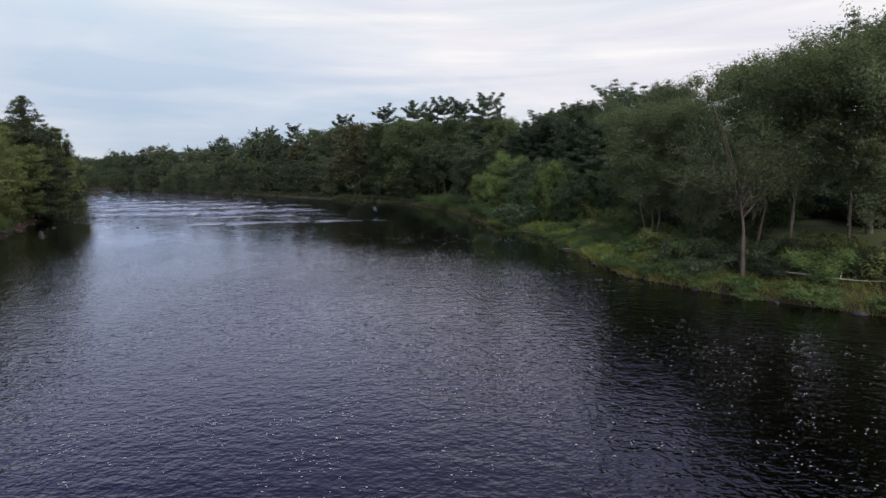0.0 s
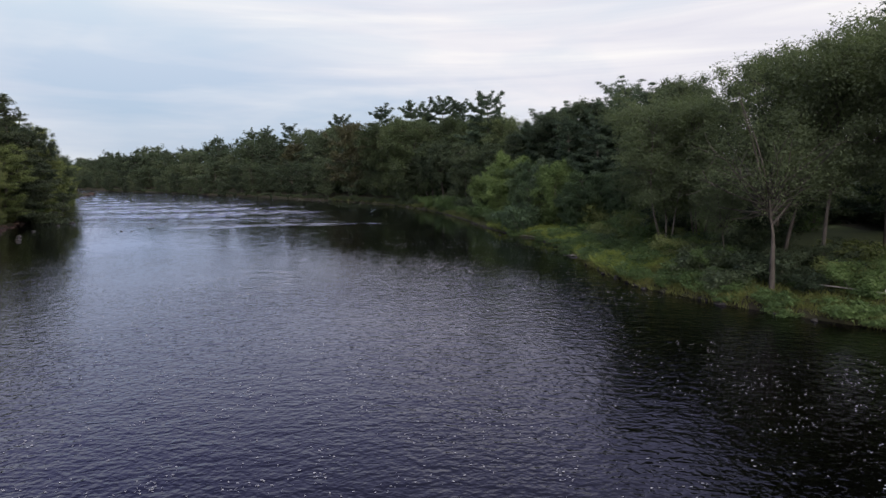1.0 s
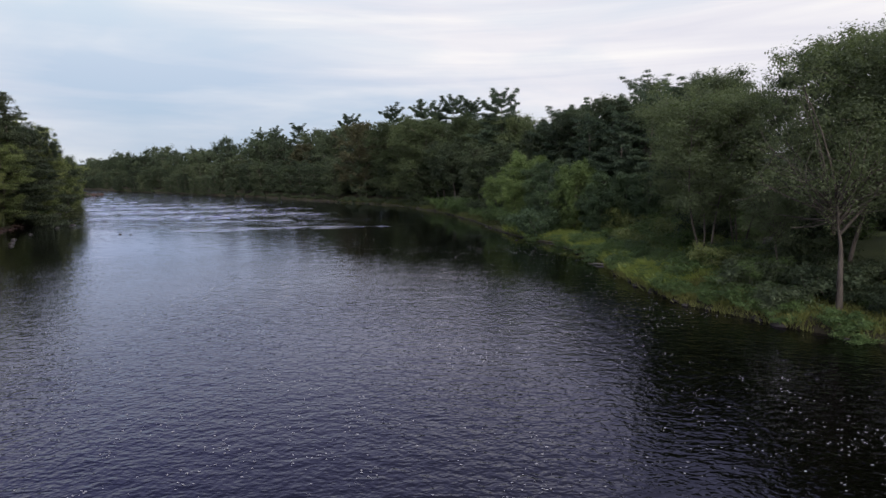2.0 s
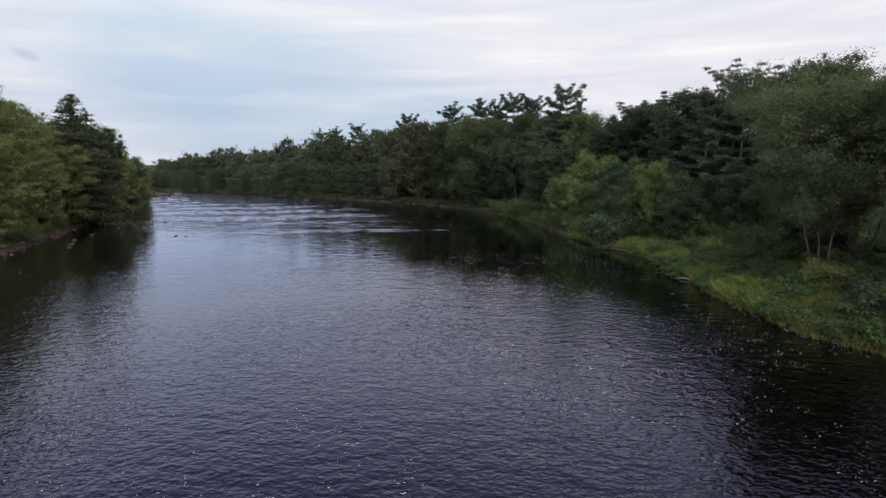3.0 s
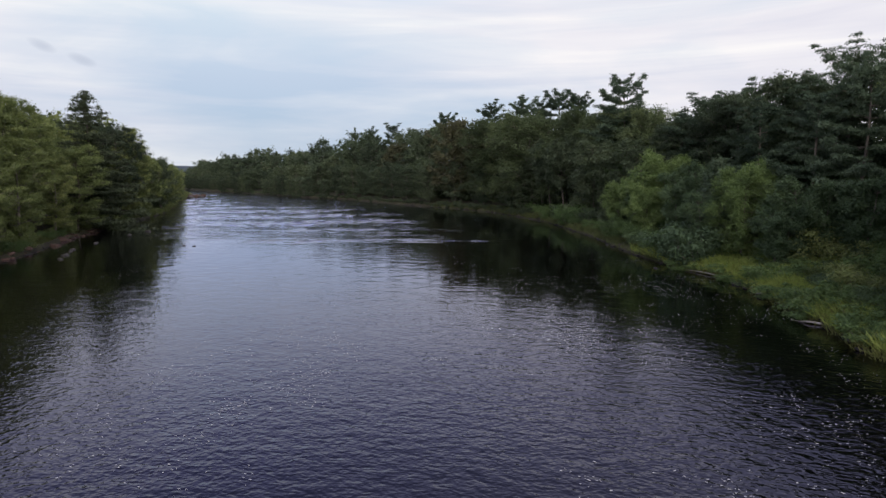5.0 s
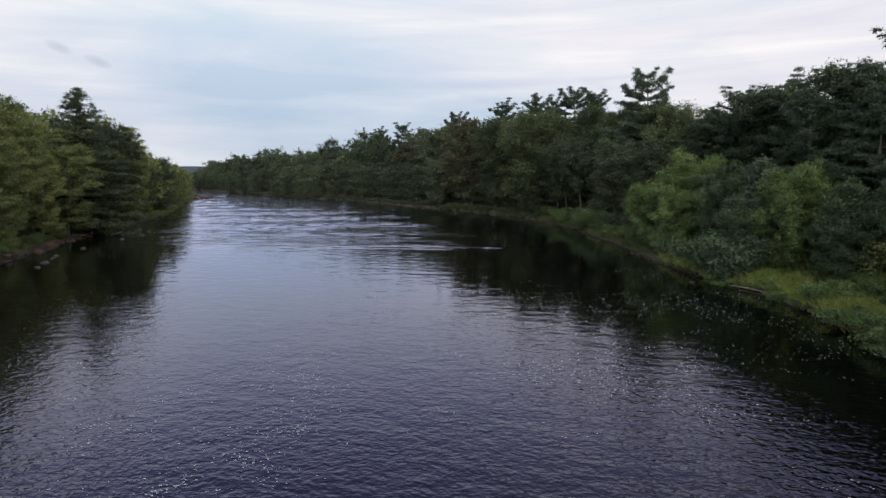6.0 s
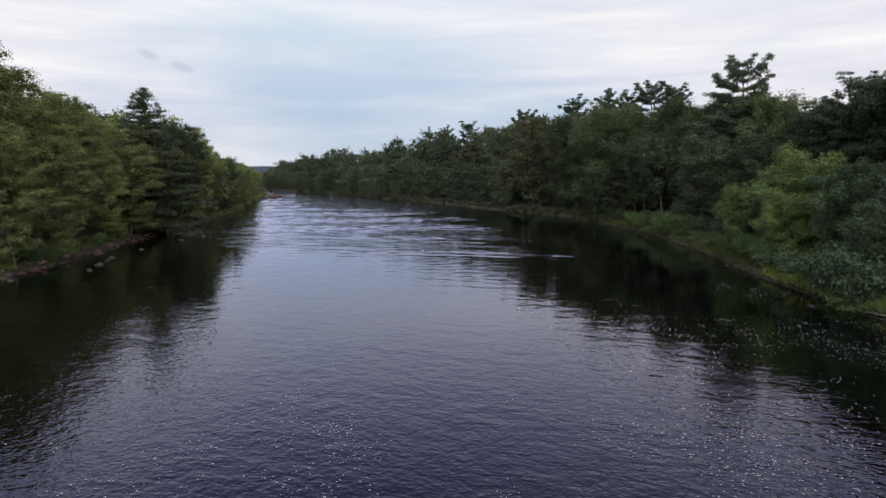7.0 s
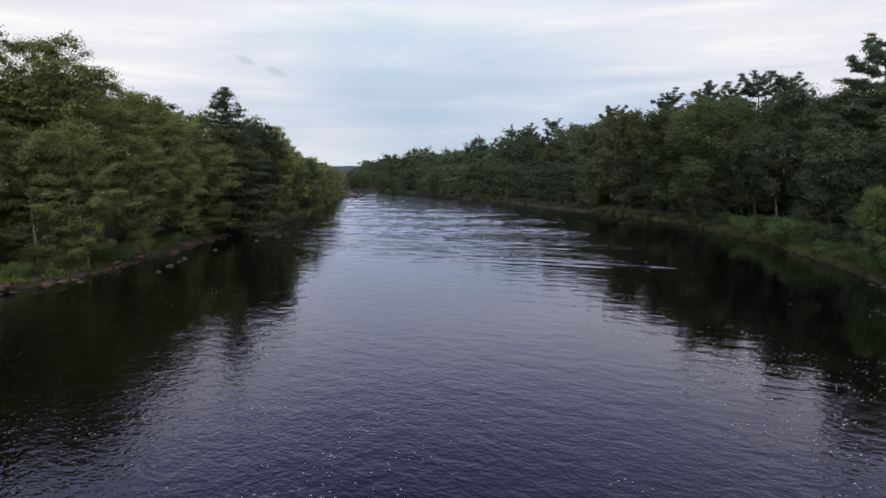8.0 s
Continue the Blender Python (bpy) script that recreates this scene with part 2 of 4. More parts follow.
MAT = {
    "water": water_material(),
    "soil": rough_material("forest_soil", [(0.3, (0.018, 0.013, 0.009)), (0.5, (0.030, 0.028, 0.014)), (0.7, (0.050, 0.052, 0.022))], 0.35, 0.95, 9.0, 0.05),
    "lawn": rough_material("lawn", [(0.3, (0.045, 0.062, 0.022)), (0.55, (0.072, 0.092, 0.034)), (0.75, (0.10, 0.116, 0.044))], 0.4, 0.95, 12.0, 0.03),
    "rock": rough_material("river_rock", [(0.28, (0.013, 0.012, 0.011)), (0.5, (0.030, 0.027, 0.026)), (0.75, (0.068, 0.063, 0.060))], 1.1, 0.75, 7.0, 0.03, by_object=True),
    "red_rock": rough_material("iron_stained_rock", [(0.28, (0.024, 0.014, 0.011)), (0.5, (0.062, 0.036, 0.027)), (0.75, (0.120, 0.078, 0.062))], 1.0, 0.8, 7.0, 0.03, by_object=True),
    "pale_rock": rough_material("pale_granite", [(0.28, (0.055, 0.052, 0.048)), (0.5, (0.125, 0.118, 0.110)), (0.75, (0.230, 0.220, 0.208))], 1.2, 0.85, 7.0, 0.03, by_object=True),
    "bark": rough_material("grey_bark", [(0.3, (0.045, 0.038, 0.032)), (0.5, (0.11, 0.095, 0.08)), (0.75, (0.20, 0.18, 0.155))], 3.0, 0.9, 5.0, 0.02, (1, 1, 0.25), True),
    "pale_bark": rough_material("pale_bark", [(0.3, (0.032, 0.027, 0.023)), (0.5, (0.068, 0.058, 0.050)), (0.75, (0.125, 0.110, 0.096))], 3.0, 0.85, 5.0, 0.015, (1, 1, 0.3), True),
    "driftwood": rough_material("bleached_wood", [(0.3, (0.11, 0.10, 0.09)), (0.5, (0.24, 0.225, 0.21)), (0.75, (0.42, 0.40, 0.38))], 2.0, 0.8, 6.0, 0.01, (0.3, 1, 1), True),
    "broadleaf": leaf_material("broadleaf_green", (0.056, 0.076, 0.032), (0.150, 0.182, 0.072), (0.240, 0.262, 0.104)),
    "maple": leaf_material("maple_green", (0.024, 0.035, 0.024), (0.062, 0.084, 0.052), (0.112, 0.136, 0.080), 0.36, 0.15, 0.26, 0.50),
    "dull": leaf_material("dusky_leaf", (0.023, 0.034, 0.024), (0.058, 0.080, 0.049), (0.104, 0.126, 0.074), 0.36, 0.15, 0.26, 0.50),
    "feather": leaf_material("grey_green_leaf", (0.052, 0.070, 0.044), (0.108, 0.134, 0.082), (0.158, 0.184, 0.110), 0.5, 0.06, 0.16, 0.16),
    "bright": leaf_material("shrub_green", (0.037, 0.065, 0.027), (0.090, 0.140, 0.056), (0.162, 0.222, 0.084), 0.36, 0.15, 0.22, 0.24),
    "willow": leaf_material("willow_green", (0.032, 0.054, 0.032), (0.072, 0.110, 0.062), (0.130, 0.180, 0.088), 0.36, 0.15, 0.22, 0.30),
    # darker copy of the bank grass: the trees' shade is put into its colour
    "painted_shade_grass": leaf_material("grass_coloured_as_shaded", (0.034, 0.044, 0.020), (0.070, 0.086, 0.034), (0.115, 0.126, 0.050), 0.3),
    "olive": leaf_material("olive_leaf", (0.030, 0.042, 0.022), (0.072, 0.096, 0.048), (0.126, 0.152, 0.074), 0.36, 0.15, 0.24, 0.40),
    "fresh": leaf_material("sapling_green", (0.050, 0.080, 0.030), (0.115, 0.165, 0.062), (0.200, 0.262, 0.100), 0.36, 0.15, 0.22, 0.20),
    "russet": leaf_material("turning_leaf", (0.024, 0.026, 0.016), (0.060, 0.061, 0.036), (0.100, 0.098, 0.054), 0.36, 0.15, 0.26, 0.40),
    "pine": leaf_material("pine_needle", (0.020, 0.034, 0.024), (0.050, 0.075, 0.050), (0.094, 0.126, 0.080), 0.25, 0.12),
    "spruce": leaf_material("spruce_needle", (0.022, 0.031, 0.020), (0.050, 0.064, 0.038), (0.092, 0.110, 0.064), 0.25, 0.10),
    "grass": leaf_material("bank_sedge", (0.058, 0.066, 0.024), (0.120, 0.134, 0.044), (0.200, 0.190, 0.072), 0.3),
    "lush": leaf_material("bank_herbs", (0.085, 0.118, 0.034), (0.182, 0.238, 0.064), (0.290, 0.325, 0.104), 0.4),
    # the blue-grey of distant haze is put into the ridge's colour
    "ridge": rough_material("far_woods_haze_tinted", [(0.3, (0.022, 0.036, 0.050)), (0.7, (0.036, 0.054, 0.068))], 0.03, 1.0, 5.0, 1.0),
    "foam": rough_material("foam", [(0.3, (0.30, 0.30, 0.31)), (0.7, (0.50, 0.50, 0.52))], 30.0, 0.8, 3.0, 0.003),
}


# ---- mesh helpers ----
def mesh_object(name, verts, faces, mat, parent=None, label="", smooth=False):
    """Links arrays of points and of equal-sided faces as one mesh object."""
    me = bpy.data.meshes.new(name)
    verts, faces = np.asarray(verts, np.float32), np.asarray(faces, np.int32)
    k = faces.shape[1]
    me.vertices.add(len(verts))
    me.vertices.foreach_set("co", verts.ravel())
    me.loops.add(faces.size)
    me.loops.foreach_set("vertex_index", faces.ravel())
    me.polygons.add(len(faces))
    me.polygons.foreach_set("loop_start", np.arange(0, faces.size, k, dtype=np.int32))
    me.polygons.foreach_set("use_smooth", np.full(len(faces), smooth))
    me.update(calc_edges=True)
    me.materials.append(mat)
    ob = new(name, me)
    ob.parent = parent
    if label:
        tagged(ob, label)
    return ob


def thing(name, label, category, group="", kind=""):
    return tagged(new(name), label, category, group, kind)


def unit(a):
    return a / np.maximum(np.linalg.norm(a, axis=-1, keepdims=True), 1e-9)


def tubes(paths, sides=6):
    """Tapered tubes: each path is (points, radii). Returns points and faces."""
    V, F, base = [], [], 0
    ang = np.linspace(0, 2 * np.pi, sides, endpoint=False)
    for pts, rad in paths:
        pts, rad = np.asarray(pts, float), np.asarray(rad, float)
        d = unit(np.gradient(pts, axis=0))
        ref = np.where(np.abs(d[:, 2:3]) > 0.9, np.array([[1.0, 0, 0]]), np.array([[0, 0, 1.0]]))
        u = unit(np.cross(ref, d))
        w = np.cross(d, u)
        ring = pts[:, None] + rad[:, None, None] * (np.cos(ang)[None, :, None] * u[:, None] + np.sin(ang)[None, :, None] * w[:, None])
        V.append(ring.reshape(-1, 3))
        n = len(pts)
        i, j = np.meshgrid(np.arange(n - 1), np.arange(sides), indexing="ij")
        a, b = base + i * sides + j, base + i * sides + (j + 1) % sides
        F.append(np.stack([a, b, b + sides, a + sides], -1).reshape(-1, 4))
        base += n * sides
    return np.concatenate(V), np.concatenate(F)


def blades(rng, pos, axis, normal, length, width):
    """Pointed leaves at pos, long side along axis. Returns points and faces."""
    n = len(pos)
    axis = unit(axis)
    side = unit(np.cross(normal, axis))
    L, W = (length * rng.uniform(0.65, 1.35, n))[:, None], (width * rng.uniform(0.65, 1.35, n))[:, None]
    V = np.stack([pos - axis * L * 0.5 + side * W * 0.5, pos - axis * L * 0.5 - side * W * 0.5, pos + axis * L * 0.5], 1).reshape(-1, 3)
    return V, np.arange(3 * n).reshape(n, 3)


def foliage(rng, clumps, count, length, width, flat=0.5, droop=0.0, shell=0.55, core=0.12, grown=1.9):
    """Leaves scattered round clumps (centre, three radii), in shares by their area: a few large ones inside, many fine ones outside."""
    C = np.array([c for c, r in clumps], float)
    R = np.array([r for c, r in clumps], float)
    share = R[:, 0] * R[:, 1] + R[:, 0] * R[:, 2]
    sets = []
    for n, grow, spread in ((int(count * core), grown, 0.30), (count - int(count * core), 1.0, shell)):
        idx = rng.choice(len(C), n, p=share / share.sum())
        d = np.clip(rng.normal(size=(n, 3)), -1.7, 1.7)
        pos = C[idx] + d * spread * R[idx]
        nrm = unit(unit(d) * 0.45 + rng.normal(size=(n, 3)) * 0.42 + np.array([0, 0, flat]))
        ax = unit(np.cross(nrm, rng.normal(size=(n, 3))))
        ax[:, 2] -= droop
        sets.append(blades(rng, pos, ax, nrm, length * grow, width * grow))
    (v0, f0), (v1, f1) = sets
    return np.concatenate([v0, v1]), np.concatenate([f0, f1 + len(v0)])


def bend(rng, a, b, n, wobble, sag=0.0):
    a, b = np.asarray(a, float), np.asarray(b, float)
    t = np.linspace(0, 1, n)[:, None]
    p = a + (b - a) * t
    k = rng.normal(size=3) * wobble
    p += np.sin(t * np.pi) * k + np.sin(t * 2 * np.pi) * rng.normal(size=3) * wobble * 0.4
    p[:, 2] -= (sag * t * (1 - t) * 4)[:, 0]
    return p


# ---- the trees: each function returns trunk tubes, limb tubes, leaves ----
def along(p, u):
    t = np.linspace(0, 1, len(p))
    return np.array([np.interp(u, t, p[:, i]) for i in range(3)])


def broadleaf_form(rng, H, R, base, leaves, size, stems=1, full=1.0, twigs=6, layer=0.55, grown=1.9, girth=1.0, lean=0.0, rise=0.35, fork=0.0):
    """A crown of rising limbs that fork into many small sprays of leaves, thin twigs standing out at the top."""
    trunks, limbs, clumps = [], [], []
    many = stems > 1
    for s in range(stems):
        a = s * 2 * np.pi / stems + rng.uniform(-0.5, 0.5)
        out = np.array([math.cos(a), math.sin(a), 0])
        foot = out * (0.3 if many else 0.0)
        tip = out * R * (0.42 if many else 0.08) + np.array([lean * H, 0, H * rng.uniform(0.80, 0.92)])
        if fork:
            tip = np.array([lean * fork * 2.0, 0, fork * 1.25])
        p = bend(rng, foot, tip, 9, tip[2] * 0.03)
        p[0] = foot - np.array([0, 0, 0.4])
        r0 = (0.012 * H + 0.02) * girth / math.sqrt(stems)
        trunks.append((p, np.linspace(r0, r0 * 0.18, 9)))
        for k in range(8 if fork else 0):
            q, az = along(p, min(0.99, 0.72 + 0.035 * k)), k * 2.4 + rng.uniform(-0.3, 0.3)
            wide = R * rng.uniform(0.30, 0.80)
            e = q + np.array([math.cos(az) * wide, math.sin(az) * wide, (H - fork) * rng.uniform(0.55, 0.95)])
            lp = bend(rng, q, e, 7, 0.25)
            limbs.append((lp, np.linspace(r0 * 0.50, r0 * 0.12, 7)))
            for u in np.linspace(0.50, 1.05, 8):
                rr = R * rng.uniform(0.10, 0.18)
                clumps.append((q + (along(lp, min(u, 1.0)) - q) * max(u, 1.0) + rng.normal(size=3) * 0.10 * R, (rr, rr, rr * 0.7)))
        n = int(round((15 if many else 30) * full))
        for k in range(n):
            q = along(p, min((base + (0.90 * H - base) * (k + rng.uniform(0, 1)) / n) / (tip[2] + 0.4), 0.99))
            h = min(max((q[2] - base) / (H - base), 0), 1)
            az = k * 2.4 + rng.uniform(-0.5, 0.5)
            prof = 0.60 + 0.40 * math.sin(np.pi * 0.5 * min(h / 0.35, 1)) if h < 0.35 else max(0.16, 1 - ((h - 0.35) / 0.70) ** 2)
            ln = R * prof * rng.uniform(0.55, 1.08) * (0.75 if many else 1.0)
            up = rng.uniform(0.3, 1.3) * rise + 0.55 * h
            e = q + np.array([math.cos(az), math.sin(az), up]) * ln
            e[2] = min(e[2], H * 0.97)
            lp = bend(rng, q, e, 5, ln * 0.07)
            lr = r0 * 0.36 * (1.1 - 0.6 * h)
            limbs.append((lp, np.linspace(lr, lr * 0.2, 5)))
            for u in (0.40, 0.58, 0.76, 0.92, 1.04):
                c = q + (along(lp, min(u, 1.0)) - q) * max(u, 1.0) + rng.normal(size=3) * np.array([0.08, 0.08, 0.06]) * R
                rr = R * rng.uniform(0.09, 0.19)
                clumps.append((c, (rr, rr * rng.uniform(0.6, 1.1), rr * layer * rng.uniform(0.8, 1.8))))
            for _ in range(4):
                c0 = along(lp, rng.uniform(0.30, 0.95))
                c1 = c0 + unit(rng.normal(size=3) * np.array([1, 1, 0.8]) + np.array([math.cos(az), math.sin(az), 0.6])) * (0.2 * R + ln * 0.25) * rng.uniform(0.5, 1.2)
                limbs.append((bend(rng, c0, c1, 3, 0.03 * ln), np.linspace(lr * 0.40, lr * 0.10, 3)))
                rr = R * rng.uniform(0.06, 0.14)
                clumps.append((c1, (rr, rr * rng.uniform(0.6, 1.1), rr * (layer + 0.15) * rng.uniform(0.8, 1.8))))
        for _ in range(twigs * 2 + 4):
            c = tip + rng.normal(size=3) * np.array([R * 0.20, R * 0.20, 0]) + np.array([0, 0, rng.uniform(-0.10, 0.09) * H])
            rr = R * rng.uniform(0.04, 0.085)
            clumps.append((c, (rr, rr, rr * rng.uniform(1.4, 2.4))))
            limbs.append((bend(rng, p[-2], c, 3, 0.1), np.linspace(r0 * 0.26, r0 * 0.10, 3)))
    return [tubes([t], 6) for t in trunks], tubes(limbs, 3), foliage(rng, clumps, leaves, size, size * 0.62, 0.55, 0.0, 0.74, 0.12, grown)


def pine_form(rng, H, R, base, leaves, size, open_top=0.5):
    """White pine: level tiers of long boughs, each a flat plate of needle tufts with air between, and a few upswept boughs at the top."""
    trunk = bend(rng, (0, 0, -0.4), (rng.uniform(-0.5, 0.5), rng.uniform(-0.5, 0.5), H * 0.97), 10, H * 0.01)
    r0 = 0.013 * H + 0.04
    trunks, limbs, clumps = [(trunk, np.linspace(r0, 0.04, 10))], [], []
    h = base
    turn = rng.uniform(0, 6.28)
    while h < H * 0.965:
        t = (h - base) / (H - base)
        prof = (0.72 + 0.28 * math.sin(np.pi * min(t / 0.45, 1.0) * 0.5)) if t < 0.45 else 1 - 0.66 * ((t - 0.45) / 0.55) ** 1.6
        q = np.array([np.interp(h, trunk[:, 2], trunk[:, i]) for i in range(3)])
        many = int(rng.integers(4, 7))
        turn += 1.1
        for k in range(many):
            if rng.random() < 0.12 + 0.25 * open_top:
                continue
            az = turn + k * 6.283 / many + rng.uniform(-0.35, 0.35)
            ln = max(0.8, R * prof * rng.uniform(0.5, 1.12))
            rise = rng.uniform(0.0, 0.22) + 0.75 * max(t - 0.55, 0) / 0.45
            e = q + np.array([math.cos(az) * ln, math.sin(az) * ln, ln * rise])
            lp = bend(rng, q, e, 5, 0.03 * ln, ln * 0.08)
            limbs.append((lp, np.linspace(0.0035 * H * (1 - 0.7 * t) + 0.014, 0.010, 5)))
            out, sideways = np.array([math.cos(az), math.sin(az), 0]), np.array([-math.sin(az), math.cos(az), 0])
            for u in np.linspace(0.30 if t < 0.8 else 0.15, 1.0, max(4, int(ln / 0.42))):
                c = along(lp, u)
                fan = ln * 0.26 * math.sin(np.pi * (0.15 + 0.75 * u))
                for v in (-1, 0, 1):
                    if v and rng.random() < 0.25:
                        continue
                    rr = (0.21 + 0.05 * ln) * rng.uniform(0.7, 1.35)
                    clumps.append((c + sideways * v * fan * rng.uniform(0.5, 1.1) + out * rng.uniform(-0.1, 0.15) * ln + np.array([0, 0, rng.uniform(0.02, 0.16)]), (rr, rr, 0.07 + rr * 0.17)))
        h += rng.uniform(0.9, 1.45) * (H / 19) * (1.0 if t < 0.75 else 0.72)
    for k in range(4):
        az = rng.uniform(0, 6.28)
        c = np.array([trunk[-1, 0] + 0.5 * math.cos(az), trunk[-1, 1] + 0.5 * math.sin(az), H * rng.uniform(0.95, 0.985)])
        clumps.append((c, (0.22, 0.22, 0.13)))
        limbs.append((bend(rng, trunk[-2], c, 3, 0.05), np.linspace(0.035, 0.010, 3)))
    return tubes(trunks, 7), tubes(limbs, 3), foliage(rng, clumps, leaves, size, size * 0.20, 0.5, -0.55, 0.62, 0.06)


def spruce_form(rng, H, R, base, leaves, size):
    """Spruce: a narrow cone of drooping boughs down to the ground."""
    trunks = [(bend(rng, (0, 0, -0.4), (0, 0, H * 0.98), 8, 0.05), np.linspace(0.015 * H + 0.04, 0.02, 8))]
    limbs, clumps = [], []
    h = base
    while h < H * 0.98:
        t = (h - base) / (H - base)
        for k in range(rng.integers(5, 8)):
            az = rng.uniform(0, 2 * np.pi)
            ln = max(0.3, R * (1 - t) ** 0.68 * rng.uniform(0.70, 1.15))
            q = np.array([0, 0, h])
            e = q + np.array([math.cos(az) * ln, math.sin(az) * ln, -ln * 0.22 * (1 - t) + ln * 0.15 * t])
            lp = bend(rng, q, e, 3, 0.03 * ln, ln * 0.06)
            limbs.append((lp, np.linspace(0.035 * (1 - t) + 0.012, 0.010, 3)))
            for u in np.linspace(0.12, 1.0, max(3, int(ln / 0.5))):
                c = along(lp, u)
                rr = (0.16 + 0.12 * ln) * rng.uniform(0.7, 1.2)
                clumps.append((c + rng.normal(size=3) * np.array([0.10, 0.10, 0.03]) * ln, (rr, rr, 0.15)))
        h += rng.uniform(0.45, 0.72) * (H / 17) * (1.0 if t < 0.75 else 0.6)
    clumps.append((np.array([0, 0, H * 0.985]), (0.10, 0.10, 0.30)))
    return tubes(trunks, 6), tubes(limbs, 3), foliage(rng, clumps, leaves, size, size * 0.26, 0.5, 0.35, 0.60, 0.06)


def shrub_form(rng, H, R, leaves, size):
    stems, clumps = [], []
    for k in range(9):
        az, ln = k * 2.4 + rng.uniform(-0.4, 0.4), R * rng.uniform(0.35, 0.9)
        tip = np.array([math.cos(az) * ln, math.sin(az) * ln, H * rng.uniform(0.55, 0.92) * (1 - 0.35 * (ln / R) ** 2)])
        p = bend(rng, (0.1 * math.cos(az), 0.1 * math.sin(az), -0.3), tip, 6, 0.06 * H)
        stems.append((p, np.linspace(0.02 + 0.008 * H, 0.008, 6)))
        for u in (0.35, 0.6, 0.8, 1.0):
            c = np.array([np.interp(u, np.linspace(0, 1, 6), p[:, i]) for i in range(3)]) + rng.normal(size=3) * 0.10 * R
            rr = R * rng.uniform(0.18, 0.34)
            c[2] = max(c[2], rr * 0.4)
            clumps.append((c, (rr, rr, rr * rng.uniform(0.55, 0.8))))
    return tubes(stems, 5), None, foliage(rng, clumps, leaves, size, size * 0.6, 0.6, 0.0, 0.60)


PROTO = {}


def plant(key, build, names, mats, label, category, group, x, y, z, height, turn=0.0, wide=1.0):
    """The first plant of a kind is built, the others are copies with their own turn and size."""
    if key in PROTO:
        scale = height / PROTO[key][1]
        size, first = (scale * wide, scale * wide, scale), PROTO[key][0].scale
        ob = copy_thing(PROTO[key][0], Matrix.LocRotScale((x, y, z), Euler((0, 0, turn)), Vector([a / b for a, b in zip(size, first)])))
        ob["label"] = label
        return ob
    ob = thing(names[0], label, category, group)
    trunk, limb, crown = build()
    stems = trunk if isinstance(trunk, list) else [trunk]
    if limb is not None:
        stems[0] = np.concatenate([stems[0][0], limb[0]]), np.concatenate([stems[0][1], limb[1] + len(stems[0][0])])
    for stem in stems:
        mesh_object(names[1], *stem, MAT[mats[0]], ob, smooth=True)
    mesh_object(names[2], *crown, MAT[mats[1]], ob)
    tall = float(np.percentile(crown[0][:, 2], 99.8))
    scale = height / tall
    ob.matrix_basis = Matrix.LocRotScale((x, y, z), Euler((0, 0, turn)), Vector((scale * wide, scale * wide, scale)))
    PROTO[key] = (ob, tall)
    return ob


# ---- the river's banks ----
RIGHT = np.array([(120, -300), (62, -60), (38, 0), (25, 20), (17.5, 28.4), (15.1, 30.6), (12.5, 33.4), (9.8, 37.7), (8.9, 42.2), (8.5, 49), (8.0, 54.7),
                  (7.5, 59.5), (5.4, 63), (3.2, 69.5), (0.2, 83), (-5, 100), (-14, 118), (-23, 129), (-31, 137), (-43, 150), (-60, 170),
                  (-80, 186), (-110, 216), (-150, 250), (-190, 290), (-250, 346), (-340, 425), (-520, 560), (-3000, 3000)], float)
LEFT = np.array([(-90, -300), (-62, -60), (-46, 0), (-43, 35), (-43.6, 52), (-44.8, 57), (-48, 64.3), (-52.5, 71.5), (-56, 77.5), (-61, 88.5),
                 (-75, 117), (-110, 169), (-135, 208), (-180, 252), (-245, 300), (-340, 365), (-560, 500), (-3200, 3000)], float)


def shore_x(line, y):
    return np.interp(y, line[:, 1], line[:, 0])


def shore_slope(line, y):
    """cos of the bank line's slant, to turn an offset in x into a distance from the water."""
    d = (shore_x(line, np.asarray(y) + 3) - shore_x(line, np.asarray(y) - 3)) / 6
    return 1 / np.sqrt(1 + d * d)


def wobble(x, y, f, seed=0.0):
    return noise.noise(Vector((x * f + seed, y * f - seed, seed * 1.7)))


def bank_height(side, d, x, y):
    """The ground's height at a distance d from the water's edge (minus: under water)."""
    if d < 0:
        return max(-1.8, d * 0.35) - 0.03
    if side > 0:
        h = np.interp(d, [0, 0.25, 1.2, 4, 9, 16, 40, 120, 600], [-0.03, 0.28, 0.55, 1.05, 1.45, 1.8, 2.6, 4.5, 9])
    else:
        h = np.interp(d, [0, 0.25, 1.2, 5, 12, 40, 120, 600], [-0.03, 0.28, 0.6, 1.2, 1.8, 2.6, 4.0, 9])
    return float(h + min(d, 3) * 0.10 * wobble(x, y, 0.35, 3.0) + min(d, 30) * 0.02 * wobble(x, y, 0.06, 7.0))


def ground_at(x, y):
    xr, xl = float(shore_x(RIGHT, y)), float(shore_x(LEFT, y))
    if x > 0.5 * (xr + xl):
        return bank_height(1, (x - xr) * float(shore_slope(RIGHT, y)), x, y)
    return bank_height(-1, (xl - x) * float(shore_slope(LEFT, y)), x, y)


def shore_point(side, y, d):
    """A place at the distance d behind the water's edge, level with y on the bank line."""
    line = RIGHT if side > 0 else LEFT
    s = (float(shore_x(line, y + 2)) - float(shore_x(line, y - 2))) / 4
    n = math.hypot(1, s)
    return float(shore_x(line, y)) + side * d / n, y - side * s * d / n


